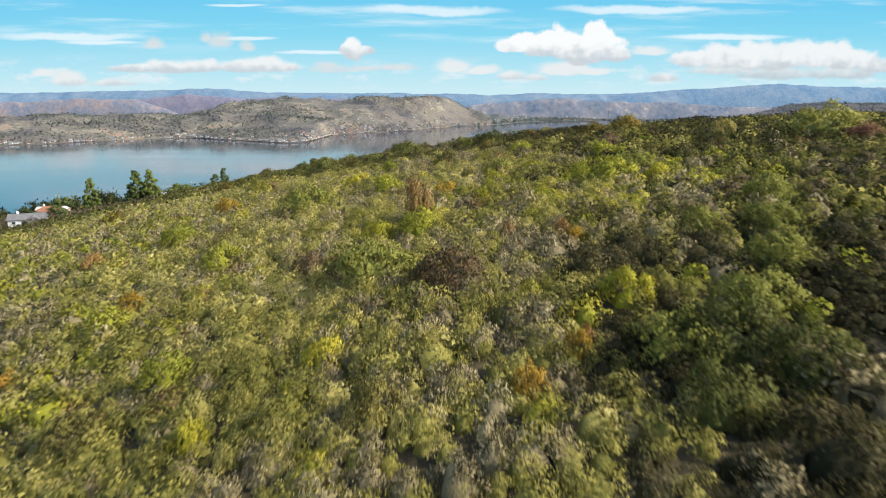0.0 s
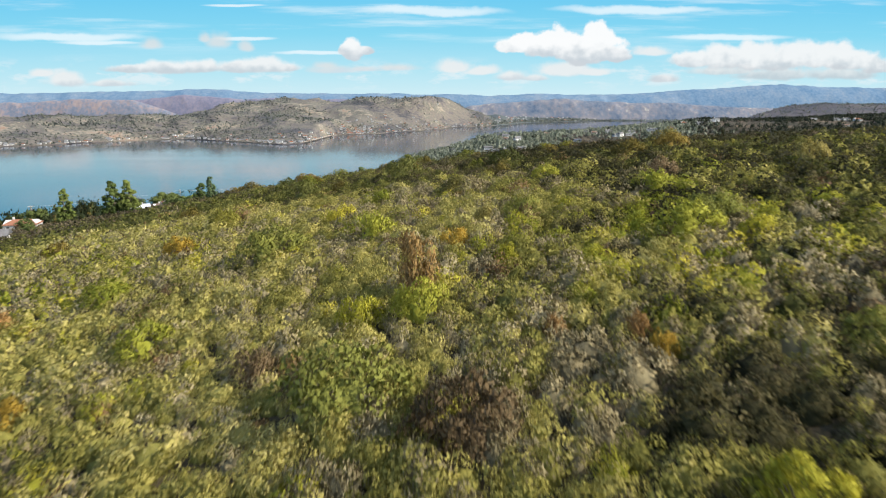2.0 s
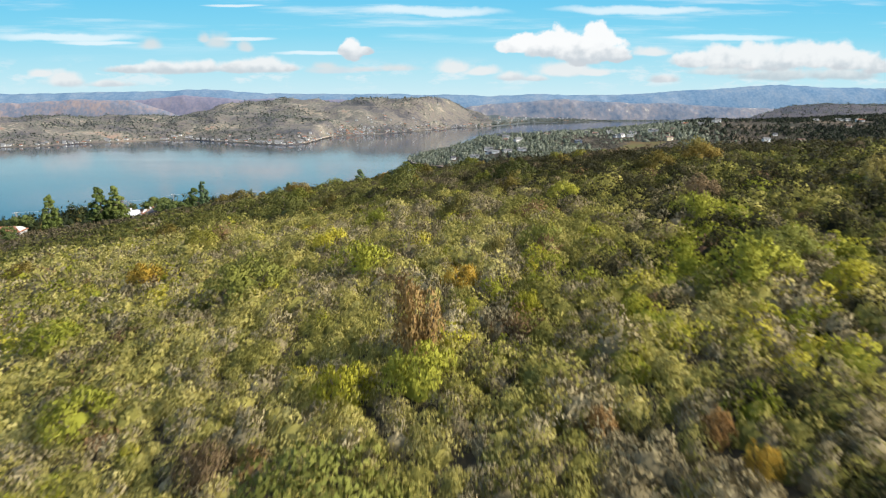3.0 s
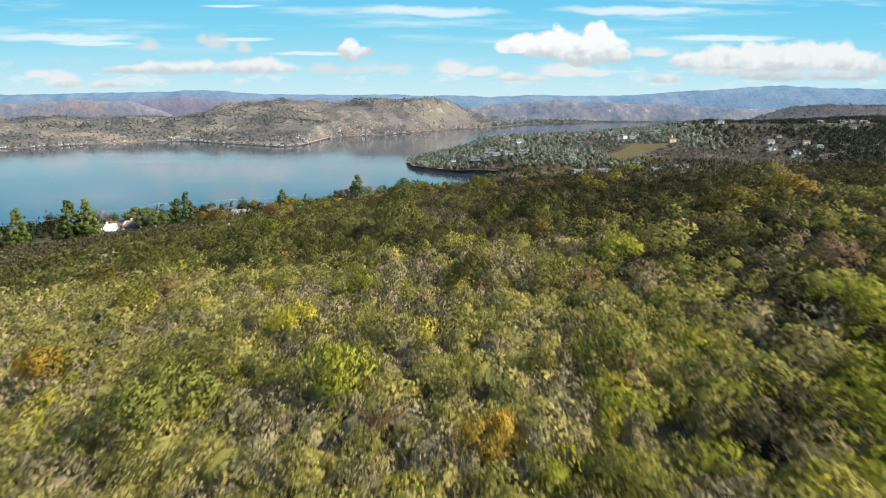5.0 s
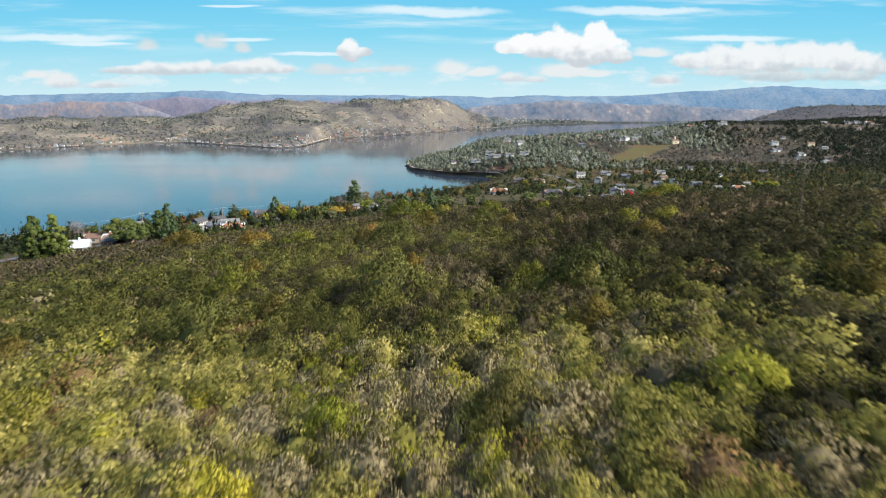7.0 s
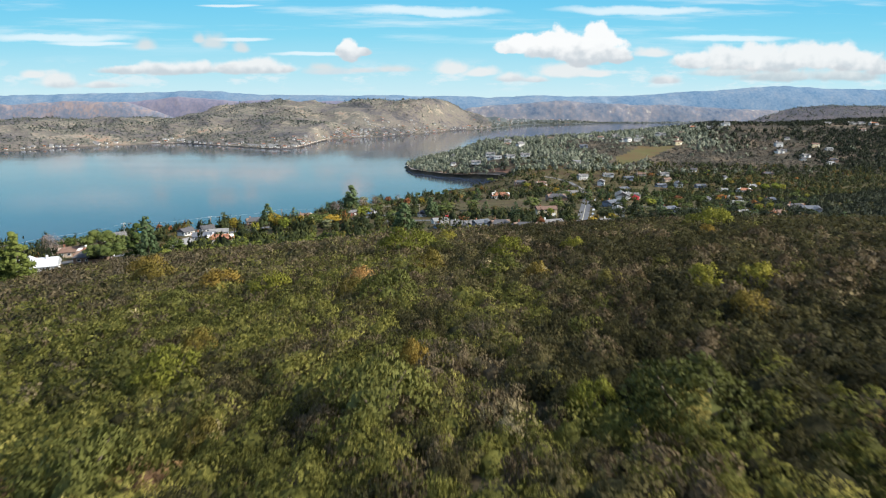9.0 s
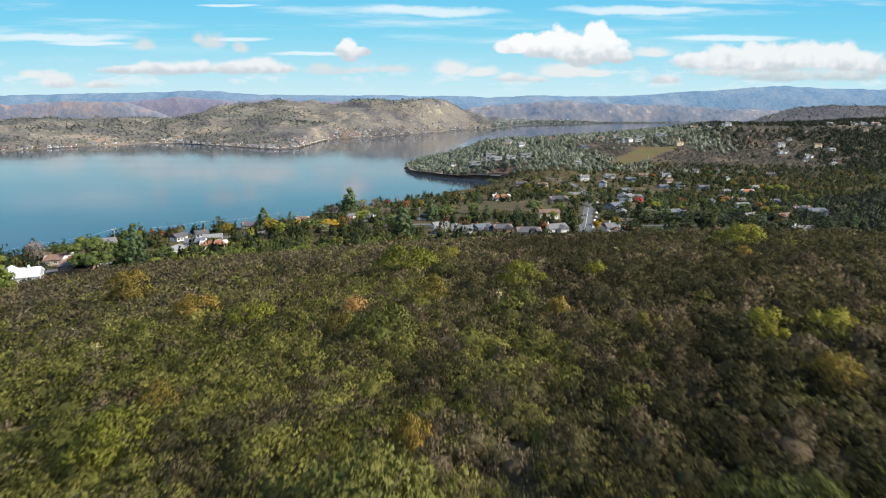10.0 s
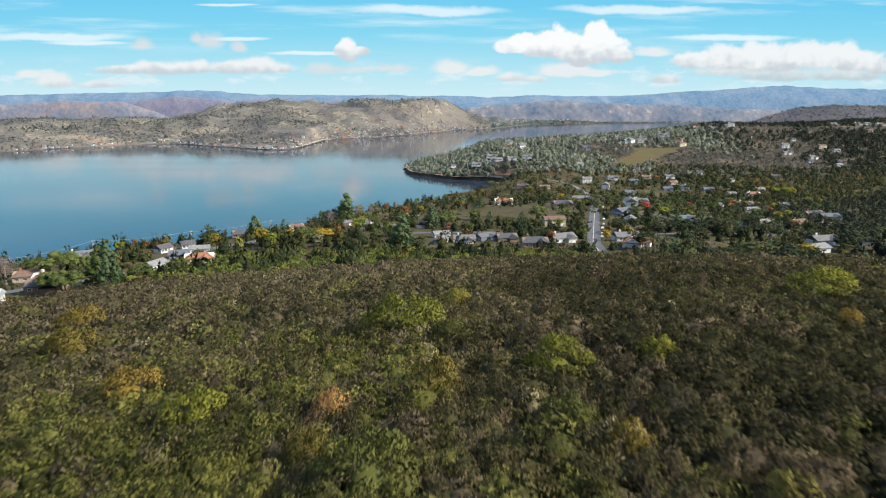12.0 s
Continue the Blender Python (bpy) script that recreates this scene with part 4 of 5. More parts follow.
# conifers and garden trees along the shore road
for kind, x, y, h, wide in (("oak", -160, 283, 6.5, 1.3), ("oak", -166, 268, 8, 1.3), ("oak", -142, 256, 4.5, 1.4), ("young_pine", -128.5, 292, 16, 1.15), ("young_pine", -123, 294, 15.6, 1.1), ("young_pine", -156, 305, 15.6, 0.95), ("oak", -176, 318, 9, 1.2), ("oak", -186, 322, 8, 1.2), ("pine", -105, 346, 16.5, 0.9),
                            ("bare", -142, 322, 8, 1.1), ("oak", -116, 338, 8.5, 1.5), ("oak", -122, 342, 8.2, 1.5), ("young_pine", -113, 356, 14, 1.4), ("oak", -97, 350, 8, 1.2), ("oak", -144, 386, 12, 1.5),
                            ("oak", -136, 390, 9, 1.1), ("oak", -162, 393, 8, 1.1), ("bare", -157, 372, 12, 1.2), ("lime_tree", -151, 453, 6, 1.1), ("rust_tree", -148, 465, 5.5, 1.0), ("rust_tree", -143, 465, 5.5, 1.0)):
    plant_tree(kind, x, y, h, wide, int(abs(x)), "", h > 8)
for kind, x, y, h, wide in (("pine", -97, 512, 14, 1.1), ("pine", -83, 528, 10.5, 1.1), ("oak", -61, 476, 10.5, 0.9), ("oak", -57, 486, 9.5, 1.0), ("gold_tree", -51, 480, 9, 1.3), ("pine", -69, 586, 10.5, 0.9),
                            ("bare", -62, 588, 11, 1.2), ("pine", -53, 612, 21, 1.15), ("bare", -44, 616, 12, 1.0), ("bare", -37, 650, 12, 0.9), ("bare", -17, 700, 10, 0.8), ("pine", 0, 720, 10, 1.0),
                            ("pine", -7, 454, 16.5, 1.2), ("pine", 11, 552, 14, 1.2), ("oak", 21, 559, 10.5, 1.2), ("oak", -23, 496, 6.5, 1.0), ("oak", -17, 504, 7, 0.9), ("lime_tree", -38, 546, 10, 1.2),
                            ("lime_tree", -75, 456, 10, 0.8), ("lime_tree", -89, 447, 8.5, 0.7), ("gold_tree", -82, 466, 12, 0.8), ("gold_tree", -102, 452, 10.5, 0.6), ("gold_tree", -73, 489, 8, 1.1)):
    plant_tree(kind, x, y, h, wide * 1.25, int(abs(x)), "", h > 13)
for kind, x, y, h, wide in (("crimson", 221, 724, 9, 1.3), ("rust_tree", 434, 1250, 11, 1.2), ("gold_tree", 540, 1160, 11, 1.2), ("gold_tree", 582, 1150, 9, 1.2), ("rust_tree", 316, 664, 9, 1.1),
                            ("rust_tree", 349, 735, 9, 1.1), ("lime_tree", 555, 1080, 15, 1.3), ("lime_tree", 575, 1085, 16, 1.3), ("lime_tree", 590, 1092, 14, 1.3), ("oak", 95, 610, 13, 1.3), ("pine", 172, 720, 15, 1.0),
                            ("rust_tree", 76, 478, 8, 1.0), ("gold_tree", 170, 860, 10, 1.2), ("rust_tree", 30, 500, 6, 1.4), ("pine", 300, 1180, 18, 1.0), ("pine", 400, 1200, 16, 1.0), ("pine", 640, 1290, 20, 1.2)):
    plant_tree(kind, x, y, h, wide, int(abs(x)))
# oaks below the brush on the east side, their green darkened to carry the shade there
for k in range(72):
    a, b = (k * 0.618) % 1.0, (k * 0.381 + 0.13 * (k % 5)) % 1.0
    x, y = 115 + 205 * a, 350 + 205 * b + 0.1 * 175 * a
    plant_tree(("live_oak", "live_oak", "live_oak", "pine", "live_oak")[k % 5], x, y, 7.5 + 4.5 * ((k * 0.73) % 1.0), 1.2, k)


# ---- houses ----
def flat_material(name, col, rough=0.7, spread=0.18, scale=0.8, metal=0.0):
    lo, hi = tuple(c * (1 - spread) for c in col), tuple(min(1, c * (1 + spread)) for c in col)
    return rough_material(name, [(0.3, lo), (0.7, hi)], scale, 9.0, rough, 0.15, 0.02, metal)


WALLS = {k: flat_material(k + "_siding", c) for k, c in {"white": (0.56, 0.55, 0.52), "cream": (0.45, 0.39, 0.24), "beige": (0.33, 0.27, 0.21), "slate": (0.17, 0.2, 0.25), "brown": (0.2, 0.13, 0.09),
                                                           "blue": (0.12, 0.2, 0.33), "barn_red": (0.28, 0.05, 0.04)}.items()}
ROOFS = {k: flat_material(k + "_roof_shingle", c, 0.85, 0.25, 0.5) for k, c in {"grey": (0.15, 0.146, 0.142), "dark": (0.08, 0.08, 0.085), "tile": (0.27, 0.125, 0.075), "brown": (0.16, 0.105, 0.08), "pale": (0.2, 0.2, 0.195), "bluegrey": (0.11, 0.12, 0.135), "white": (0.5, 0.51, 0.52)}.items()}
trim_white = flat_material("white_trim", (0.75, 0.74, 0.7), 0.5, 0.05)
door_paint = flat_material("door_paint", (0.22, 0.13, 0.08), 0.5)
brick_red = flat_material("chimney_brick", (0.3, 0.14, 0.09), 0.9, 0.3, 4)
glass, gn, gl, gp = material("window_glass")
gp.inputs["Base Color"].default_value, gp.inputs["Roughness"].default_value = (0.03, 0.04, 0.05, 1), 0.08


def box(x0, x1, y0, y1, z0, z1):
    v = np.array([(x, y, z) for z in (z0, z1) for y in (y0, y1) for x in (x0, x1)], float)
    f = np.array([(0, 2, 3, 1), (4, 5, 7, 6), (0, 1, 5, 4), (2, 6, 7, 3), (0, 4, 6, 2), (1, 3, 7, 5)])
    return v, f


def gable_body(w, d, h, rise):
    """Walls with two gables under the roof; the ridge runs along x."""
    a, b = w / 2, d / 2
    v = np.array([(-a, -b, -1.5), (a, -b, -1.5), (a, b, -1.5), (-a, b, -1.5), (-a, -b, h), (a, -b, h), (a, b, h), (-a, b, h), (-a, 0, h + rise), (a, 0, h + rise)], float)
    t = [(0, 1, 5), (0, 5, 4), (2, 3, 7), (2, 7, 6), (1, 2, 6), (1, 6, 5), (3, 0, 4), (3, 4, 7), (5, 6, 9), (7, 4, 8), (4, 5, 9), (4, 9, 8), (6, 7, 8), (6, 8, 9)]
    return v, np.array(t)


def gable_roof(w, d, h, rise, hip=0.0, over=0.55, thick=0.22):
    """Two slopes with eaves and thickness; hip draws the ridge in from the ends."""
    a, b = w / 2 + over, d / 2 + over
    low = h - rise * over / (d / 2)
    ridge = a - hip * (b - 0.2)
    top = [(-a, -b, low), (a, -b, low), (a, b, low), (-a, b, low), (-ridge, 0, h + rise), (ridge, 0, h + rise)]
    v = np.array([(x, y, z + thick) for x, y, z in top] + top, float)
    f = [(0, 1, 5, 4), (2, 3, 4, 5), (1, 2, 5, 5), (3, 0, 4, 4)]
    t = []
    for q in f:
        t += [(q[0], q[1], q[2])] + ([(q[0], q[2], q[3])] if q[2] != q[3] else [])
    t += [(c + 6, b_ + 6, a_ + 6) for a_, b_, c in t]
    for k, j in ((0, 1), (1, 2), (2, 3), (3, 0)):
        t += [(k, k + 6, j + 6), (k, j + 6, j)]
    return v, np.array(t)


def window_on(parent, x, y, z, w, h, face):
    """A framed window set on the wall, its face along +-y or +-x."""
    s = 1 if face in ("+y", "+x") else -1
    swap = face[1] == "x"

    def slab(x0, x1, t0, t1, z0, z1):
        v, f = box(x0, x1, min(t0, t1), max(t0, t1), z0, z1)
        return (v[:, [1, 0, 2]], f[:, ::-1]) if swap else (v, f)

    bars = [slab(-w / 2 - 0.1, w / 2 + 0.1, 0, s * 0.09, -0.1, 0), slab(-w / 2 - 0.1, w / 2 + 0.1, 0, s * 0.09, h, h + 0.1), slab(-w / 2 - 0.1, -w / 2, 0, s * 0.09, 0, h), slab(w / 2, w / 2 + 0.1, 0, s * 0.09, 0, h), slab(-0.03, 0.03, 0, s * 0.08, 0, h)]
    v, f = joined(bars)
    fr = part("window", mesh_of("window", v, f, [trim_white]), parent)
    fr.location = (x, y, z)
    v, f = slab(-w / 2, w / 2, s * 0.01, s * 0.05, 0, h)
    part("pane", mesh_of("pane", v, f, [glass]), fr, "dark reflecting window pane")
    return fr


def build_house(w, d, h, rise, wall, roof, label, hip=0.0, garage=True, chimney=True, wing=0.0):
    base = tagged(new("house"), label, "house", "houses of the lakeside town")
    v, f = gable_body(w, d, h, rise)
    part("wall", mesh_of("wall", v, f, [WALLS[wall]]), base)
    v, f = gable_roof(w, d, h, rise, hip)
    part("roof", mesh_of("roof", v, f, [ROOFS[roof]]), base)
    if wing:
        v, f = gable_body(wing, d * 0.62, h, rise * 0.75)
        v = v[:, [1, 0, 2]] * (1, 1, 1)
        v[:, 1] -= d * 0.5
        v[:, 0] += w * 0.22
        part("wing_wall", mesh_of("wing_wall", v, f[:, ::-1], [WALLS[wall]]), base)
        v, f = gable_roof(wing, d * 0.62, h, rise * 0.75)
        v = v[:, [1, 0, 2]] * (1, 1, 1)
        v[:, 1] -= d * 0.5
        v[:, 0] += w * 0.22
        part("wing_roof", mesh_of("wing_roof", v, f[:, ::-1], [ROOFS[roof]]), base)
    floors = 2 if h > 4 else 1
    for k in range(floors):
        for x in (-0.34, -0.08) if wing else (-0.34, -0.08, 0.16):
            window_on(base, x * w, -d / 2, 0.9 + 2.7 * k, 1.5, 1.2, "-y")
        for x in (-0.3, 0.05, 0.32):
            window_on(base, x * w, d / 2, 0.9 + 2.7 * k, 1.4, 1.2, "+y")
        window_on(base, -w / 2, -d * 0.2, 0.9 + 2.7 * k, 1.3, 1.2, "-x")
        window_on(base, w / 2, d * 0.15, 0.9 + 2.7 * k, 1.3, 1.2, "+x")
    v, f = box(-0.02 * w + 0.9, -0.02 * w + 1.9, -d / 2 - 0.06, -d / 2 + 0.02, 0, 2.05)
    part("door", mesh_of("door", v, f, [door_paint]), base, "brown painted front door")
    if garage:
        v, f = box(w * 0.26, w * 0.26 + 2.6, -d / 2 - (d * 0.5 * 0 + 0.07), -d / 2 + 0.02, -0.1, 2.1)
        if not wing:
            part("garage_door", mesh_of("garage_door", v, f, [trim_white]), base, "white garage door")
    if chimney:
        v, f = joined([box(-w * 0.3, -w * 0.3 + 0.8, 0.6, 1.3, h, h + rise + 1.1), box(-w * 0.3 - 0.1, -w * 0.3 + 0.9, 0.5, 1.4, h + rise + 1.1, h + rise + 1.25)])
        part("chimney", mesh_of("chimney", v, f, [brick_red if wall != "white" else trim_white]), base)
    return base


HOUSES = [
    build_house(15, 9, 2.9, 2.0, "white", "grey", "white ranch house with grey shingle roof", 0, True, True, 6),
    build_house(13, 8.5, 2.9, 1.9, "beige", "brown", "beige single-storey house with brown roof", 0.6),
    build_house(14, 9, 5.5, 2.2, "white", "grey", "two-storey white house with grey roof", 0, True, True),
    build_house(16, 10, 2.9, 2.1, "white", "tile", "low white house with terracotta tile roof", 0.8, True, True, 7),
    build_house(13, 9, 2.9, 1.8, "slate", "bluegrey", "slate-blue house with blue-grey roof", 0, True, True, 6),
    build_house(16, 9, 5.3, 1.8, "cream", "brown", "cream two-storey house with brown roof"),
    build_house(12, 8, 2.8, 1.6, "white", "pale", "white house with pale metal roof", 0, False, False),
    build_house(15, 10, 2.9, 2.2, "brown", "dark", "dark brown house with charcoal roof", 0.7, True, True, 6),
    build_house(12, 8, 2.8, 1.7, "blue", "grey", "blue house with grey gable roof"),
    build_house(9, 7, 2.8, 2.0, "white", "dark", "small white cottage with dark gable roof", 0, False, False),
    build_house(12, 8, 2.8, 1.6, "barn_red", "grey", "barn-red house with grey gable roof"),
    build_house(17, 11, 3.0, 2.6, "white", "white", "large white house with broad white roof", 0, False, True, 7),
]
used = set()


def set_house(k, x, y, turn, scale=1.0):
    z = max(float(ground_height(x + 5 * a, y + 5 * b)) for a in (-1, 1) for b in (-1, 1)) - 0.15
    ob = HOUSES[k] if k not in used else copy_thing(HOUSES[k], pose(0, 0, 0))
    used.add(k)
    ob.matrix_basis = pose(x, y, z, 0, 0, turn) @ Matrix.Diagonal((scale, scale, scale, 1))
    return ob


# model, place, heading
SHORE_HOUSES = ((11, -132.5, 319, 200), (3, -172, 300, 10), (9, -128, 450, 60), (9, -122, 467, 35), (6, -109, 447, 15), (4, -112, 431, 10), (3, -100, 420, 12), (6, -113, 402, 70), (0, -158, 429, 30),
                (1, -153, 380, 20), (3, -137, 368, 5), (7, -127, 347, 8), (7, -109, 526, 20), (1, -82, 561, 30), (8, -36, 590, 10), (9, -16, 541, 75), (9, 4, 555, 80), (6, 15, 501, 15), (8, 14, 472, 80), (10, -51, 581, 20), (0, 27, 478, 0))
TOWN_HOUSES = ((3, 93, 794, 5), (5, 99, 575, 4), (0, 83, 482, 20), (4, 40, 489, 30), (7, 52, 486, 10), (7, 64, 463, 0), (1, 200, 1103, 10), (7, 169, 1119, 0), (7, 143, 738, 5), (2, 293, 1204, 10), (0, 352, 1249, 0),
               (2, 310, 1147, 70), (4, 320, 1063, 20), (6, 263, 870, 70), (8, 188, 853, 10), (4, 176, 654, 30), (2, 154, 571, 75), (0, 122, 486, 5), (3, 117, 458, 60), (2, 215, 751, 80), (4, 382, 1225, 0))
EAST_HOUSES = ((1, 421, 1270, 0), (4, 415, 1154, 5), (2, 447, 1159, 80), (4, 482, 1151, 0), (9, 569, 1248, 40), (6, 497, 1103, 0), (0, 466, 1278, 10), (9, 544, 1325, 0), (1, 451, 1220, 20), (0, 251, 827, 10),
               (9, 324, 789, 50), (0, 406, 889, 0), (6, 337, 747, 10), (4, 450, 883, 30), (4, 208, 609, 20), (9, 196, 561, 70), (7, 220, 548, 10), (6, 262, 592, 20), (0, 248, 545, 5), (3, 524, 1086, 0), (7, 677, 1294, 0), (1, 303, 612, 15), (6, 566, 1145, 10))
EDGE_HOUSES = ((7, 376, 707, 10), (1, 318, 600, 20), (6, 209, 445, 15), (0, 228, 469, 10), (9, 251, 465, 70), (6, 262, 450, 20), (0, 833, 1532, 20), (9, 928, 1668, 0), (5, 953, 1592, 10), (6, 974, 1568, 0), (7, 914, 1461, 0),
               (0, 872, 1495, 20), (6, 1148, 1852, 0), (0, 1209, 1844, 0), (3, 1250, 1812, 0), (1, 1170, 1740, 0), (0, 845, 1540, 60), (4, 380, 690, 0))
HEADLAND_HOUSES = ((9, 79, 1459, 20), (0, 124, 1415, 0), (9, 154, 1413, 30), (6, 168, 1405, 0), (0, 194, 1407, 10), (0, 228, 1426, 0), (1, 214, 1592, 0), (2, 240, 1564, 30), (0, 420, 1780, 0), (1, 339, 1700, 10), (6, 323, 1370, 0), (1, 467, 1708, 0),
                   (0, 523, 1768, 0), (2, 514, 1636, 40), (4, 386, 1560, 0), (9, 673, 1930, 0), (0, 740, 1950, 0), (5, 637, 1648, 60), (0, 632, 1728, 0), (3, 770, 1860, 0), (0, 825, 1876, 0), (2, 854, 1840, 0), (6, 539, 1644, 0), (0, 505, 1636, 20), (1, 691, 1744, 0))
SPOTS = []
RIDGE_HOUSES = ((9, 87, 1591, 10), (0, 158, 1452, 0), (6, 254, 1631, 20), (2, 229, 1690, 0), (0, 508, 1718, 10), (6, 643, 1880, 0), (2, 610, 1700, 70), (5, 622, 1600, 20), (0, 796, 1815, 0),
                (6, 848, 1856, 30), (9, 852, 1468, 0), (0, 1233, 1838, 10), (2, 869, 1600, 0), (6, 892, 1433, 15), (0, 560, 1690, 0), (6, 585, 1760, 20), (9, 455, 1745, 0), (0, -152, 248, 20))
for row in (SHORE_HOUSES, TOWN_HOUSES, EAST_HOUSES, EDGE_HOUSES, HEADLAND_HOUSES, RIDGE_HOUSES):
    for k, x, y, turn in row:
        set_house(k, x, y, turn, 0.8 if x < 60 and y < 620 else 0.95 if y < 650 else 1.25)
        SPOTS.append((x, y))
SPOTS = np.array(SPOTS, float)


# ---- streets ----
asphalt = rough_material("worn_asphalt", [(0.3, (0.085, 0.085, 0.09)), (0.6, (0.12, 0.12, 0.125)), (0.8, (0.16, 0.155, 0.15))], 0.12, 2.0, 0.85)
line_paint = flat_material("faded_road_paint", (0.6, 0.55, 0.35), 0.7)


def ribbon(line, width, lift, across=4, step=4.0, shift=0.0):
    """A strip of road laid over the ground along a line of places."""
    line = np.asarray(line, float)
    seg = np.concatenate([[0], np.cumsum(np.hypot(*np.diff(line, axis=0).T))])
    s = np.arange(0, seg[-1], step)
    cx, cy = np.interp(s, seg, line[:, 0]), np.interp(s, seg, line[:, 1])
    for _ in range(6):
        cx[1:-1], cy[1:-1] = (cx[:-2] + 2 * cx[1:-1] + cx[2:]) / 4, (cy[:-2] + 2 * cy[1:-1] + cy[2:]) / 4
    d = unit(np.stack([np.gradient(cx), np.gradient(cy)], -1))
    k = np.linspace(-0.5, 0.5, across + 1) * width + shift
    x, y = cx[:, None] + d[:, 1:2] * k, cy[:, None] - d[:, 0:1] * k
    z = np.repeat(ground_height(cx, cy)[:, None], across + 1, 1)
    z = np.maximum(z, ground_height(x, y)) + lift
    n, c = x.shape
    i = (np.arange(n - 1)[:, None] * c + np.arange(c - 1)[None, :]).ravel()
    return np.stack([x, y, z], -1).reshape(-1, 3), np.stack([i, i + 1, i + c + 1, i + c], -1)


STREETS = {"main": [(93, 440), (98, 470), (124, 560), (150, 650), (189, 785), (225, 950), (262, 1090), (262, 1160), (246, 1200), (225, 1215)],
           "cross": [(-20, 520), (40, 525), (110, 520), (180, 520), (260, 505)],
           "upper": [(150, 650), (215, 660), (300, 690), (380, 760), (430, 830)],
           "bay": [(225, 950), (310, 960), (420, 1000), (500, 1060), (600, 1110)],
           "shore": [(-160, 300), (-150, 340), (-120, 385), (-118, 420), (-105, 470), (-70, 530), (-20, 565)]}
for line in STREETS.values():
    v, f = ribbon(line, 8.5 if line[0][0] == 93 else 6.0, 0.25)
    tagged(new("road", mesh_of("road", v, f, [asphalt], None, True)), "worn grey asphalt street between houses", "road", kind="structure")
v, f = ribbon(STREETS["main"], 0.3, 0.3, 1)
tagged(new("road_line", mesh_of("road_line", v, f, [line_paint])), "faded yellow centre line on the street", "road marking", kind="structure")
ROAD_PTS = np.concatenate([np.stack([np.interp(np.linspace(0, 1, 60), np.linspace(0, 1, len(l)), np.array(l)[:, k]) for k in (0, 1)], -1) for l in STREETS.values()])

# ---- the bank and beach under the headland ----
bank = rough_material("red_brown_bank", [(0.3, (0.1, 0.06, 0.045)), (0.6, (0.18, 0.11, 0.08)), (0.8, (0.28, 0.2, 0.15))], 0.08, 1.0)
sand = rough_material("pale_beach_gravel", [(0.3, (0.25, 0.2, 0.16)), (0.7, (0.4, 0.34, 0.28))], 0.1, 2.0)
shore_y = np.linspace(1330, 1600, 60)
v, f = ribbon(np.stack([head_edge(shore_y) + 5, shore_y], -1), 7, 0.5, 4)
tagged(new("beach", mesh_of("beach", v, f, [sand], None, True)), "narrow pale gravel beach below the headland", "beach", kind="structure")
v, f = ribbon(np.stack([head_edge(shore_y) + 13, shore_y], -1), 9, 0.6, 4)
tagged(new("shore_bank", mesh_of("shore_bank", v, f, [bank], None, True)), "red-brown eroded bank above the beach", "bank", kind="structure")

far_x = np.linspace(-2300, 420, 340)
v, f = ribbon(np.stack([far_x, far_shore(far_x) + 4], -1), 5, 0.7, 2, 8.0)
tagged(new("far_beach", mesh_of("far_beach", v, f, [sand], None, True)), "thin pale shoreline under the hills across the lake", "beach", kind="structure")

# ---- parked cars ----
CAR_PAINT = {k: flat_material(k + "_car_paint", c, 0.3, 0.03) for k, c in {"white": (0.7, 0.7, 0.7), "red": (0.5, 0.03, 0.03), "silver": (0.4, 0.41, 0.42), "black": (0.03, 0.03, 0.035), "blue": (0.06, 0.1, 0.25)}.items()}
rubber = flat_material("tyre_rubber", (0.03, 0.03, 0.03), 0.8)


def build_car(paint):
    base = tagged(new("car"), paint + " car parked beside the street", "car", "parked cars")
    prof = np.array([(-2.2, 0.35), (2.2, 0.35), (2.25, 0.8), (1.3, 0.95), (0.7, 1.42), (-1.3, 1.45), (-2.0, 0.98), (-2.25, 0.85)])
    n = len(prof)
    v = np.array([(x, s * (0.88 if z < 1 else 0.72), z) for s in (-1, 1) for x, z in prof])
    t = [(0, k + 1, k) for k in range(1, n - 1)] + [(n, n + k, n + k + 1) for k in range(1, n - 1)]
    for k in range(n):
        j = (k + 1) % n
        t += [(k, j, n + j), (k, n + j, n + k)]
    part("body", mesh_of("body", v, np.array(t), [CAR_PAINT[paint]]), base)
    v, f = joined([box(-1.5, 0.85, -0.86, 0.86, 1.0, 1.3)])
    part("window_band", mesh_of("window_band", v, f, [glass]), base, "dark tinted car windows")
    for x in (-1.35, 1.35):
        for y in (-0.85, 0.85):
            w = part("wheel", mesh_of("wheel", *tube([(0, -0.1, 0), (0, 0.1, 0)], [0.33, 0.33], 10), [rubber]), base)
            w.location = (x, y, 0.33)
    return base


CARS = {k: build_car(k) for k in CAR_PAINT}
seen = set()
for paint, x, y, turn in (("red", 22, 546, 5), ("white", 111, 800, 0), ("white", 129, 556, 72), ("silver", 137, 580, 72), ("white", 146, 610, 72), ("black", 154, 640, 72), ("white", 118, 520, 72), ("silver", 112, 500, 72),
                          ("blue", 165, 680, 72), ("white", 178, 720, 72), ("silver", -112, 458, 40), ("white", 60, 500, 10), ("black", 240, 560, 20), ("white", 300, 640, 10)):
    ob = CARS[paint] if paint not in seen else copy_thing(CARS[paint], pose(0, 0, 0))
    seen.add(paint)
    ob.matrix_basis = pose(x, y, float(ground_height(x, y)) + 0.3, 0, 0, turn)

# ---- poles and wires ----
POLES = ((-181, 322), (-160, 375), (-150, 425), (-118, 462), (-92, 530), (2, 545))


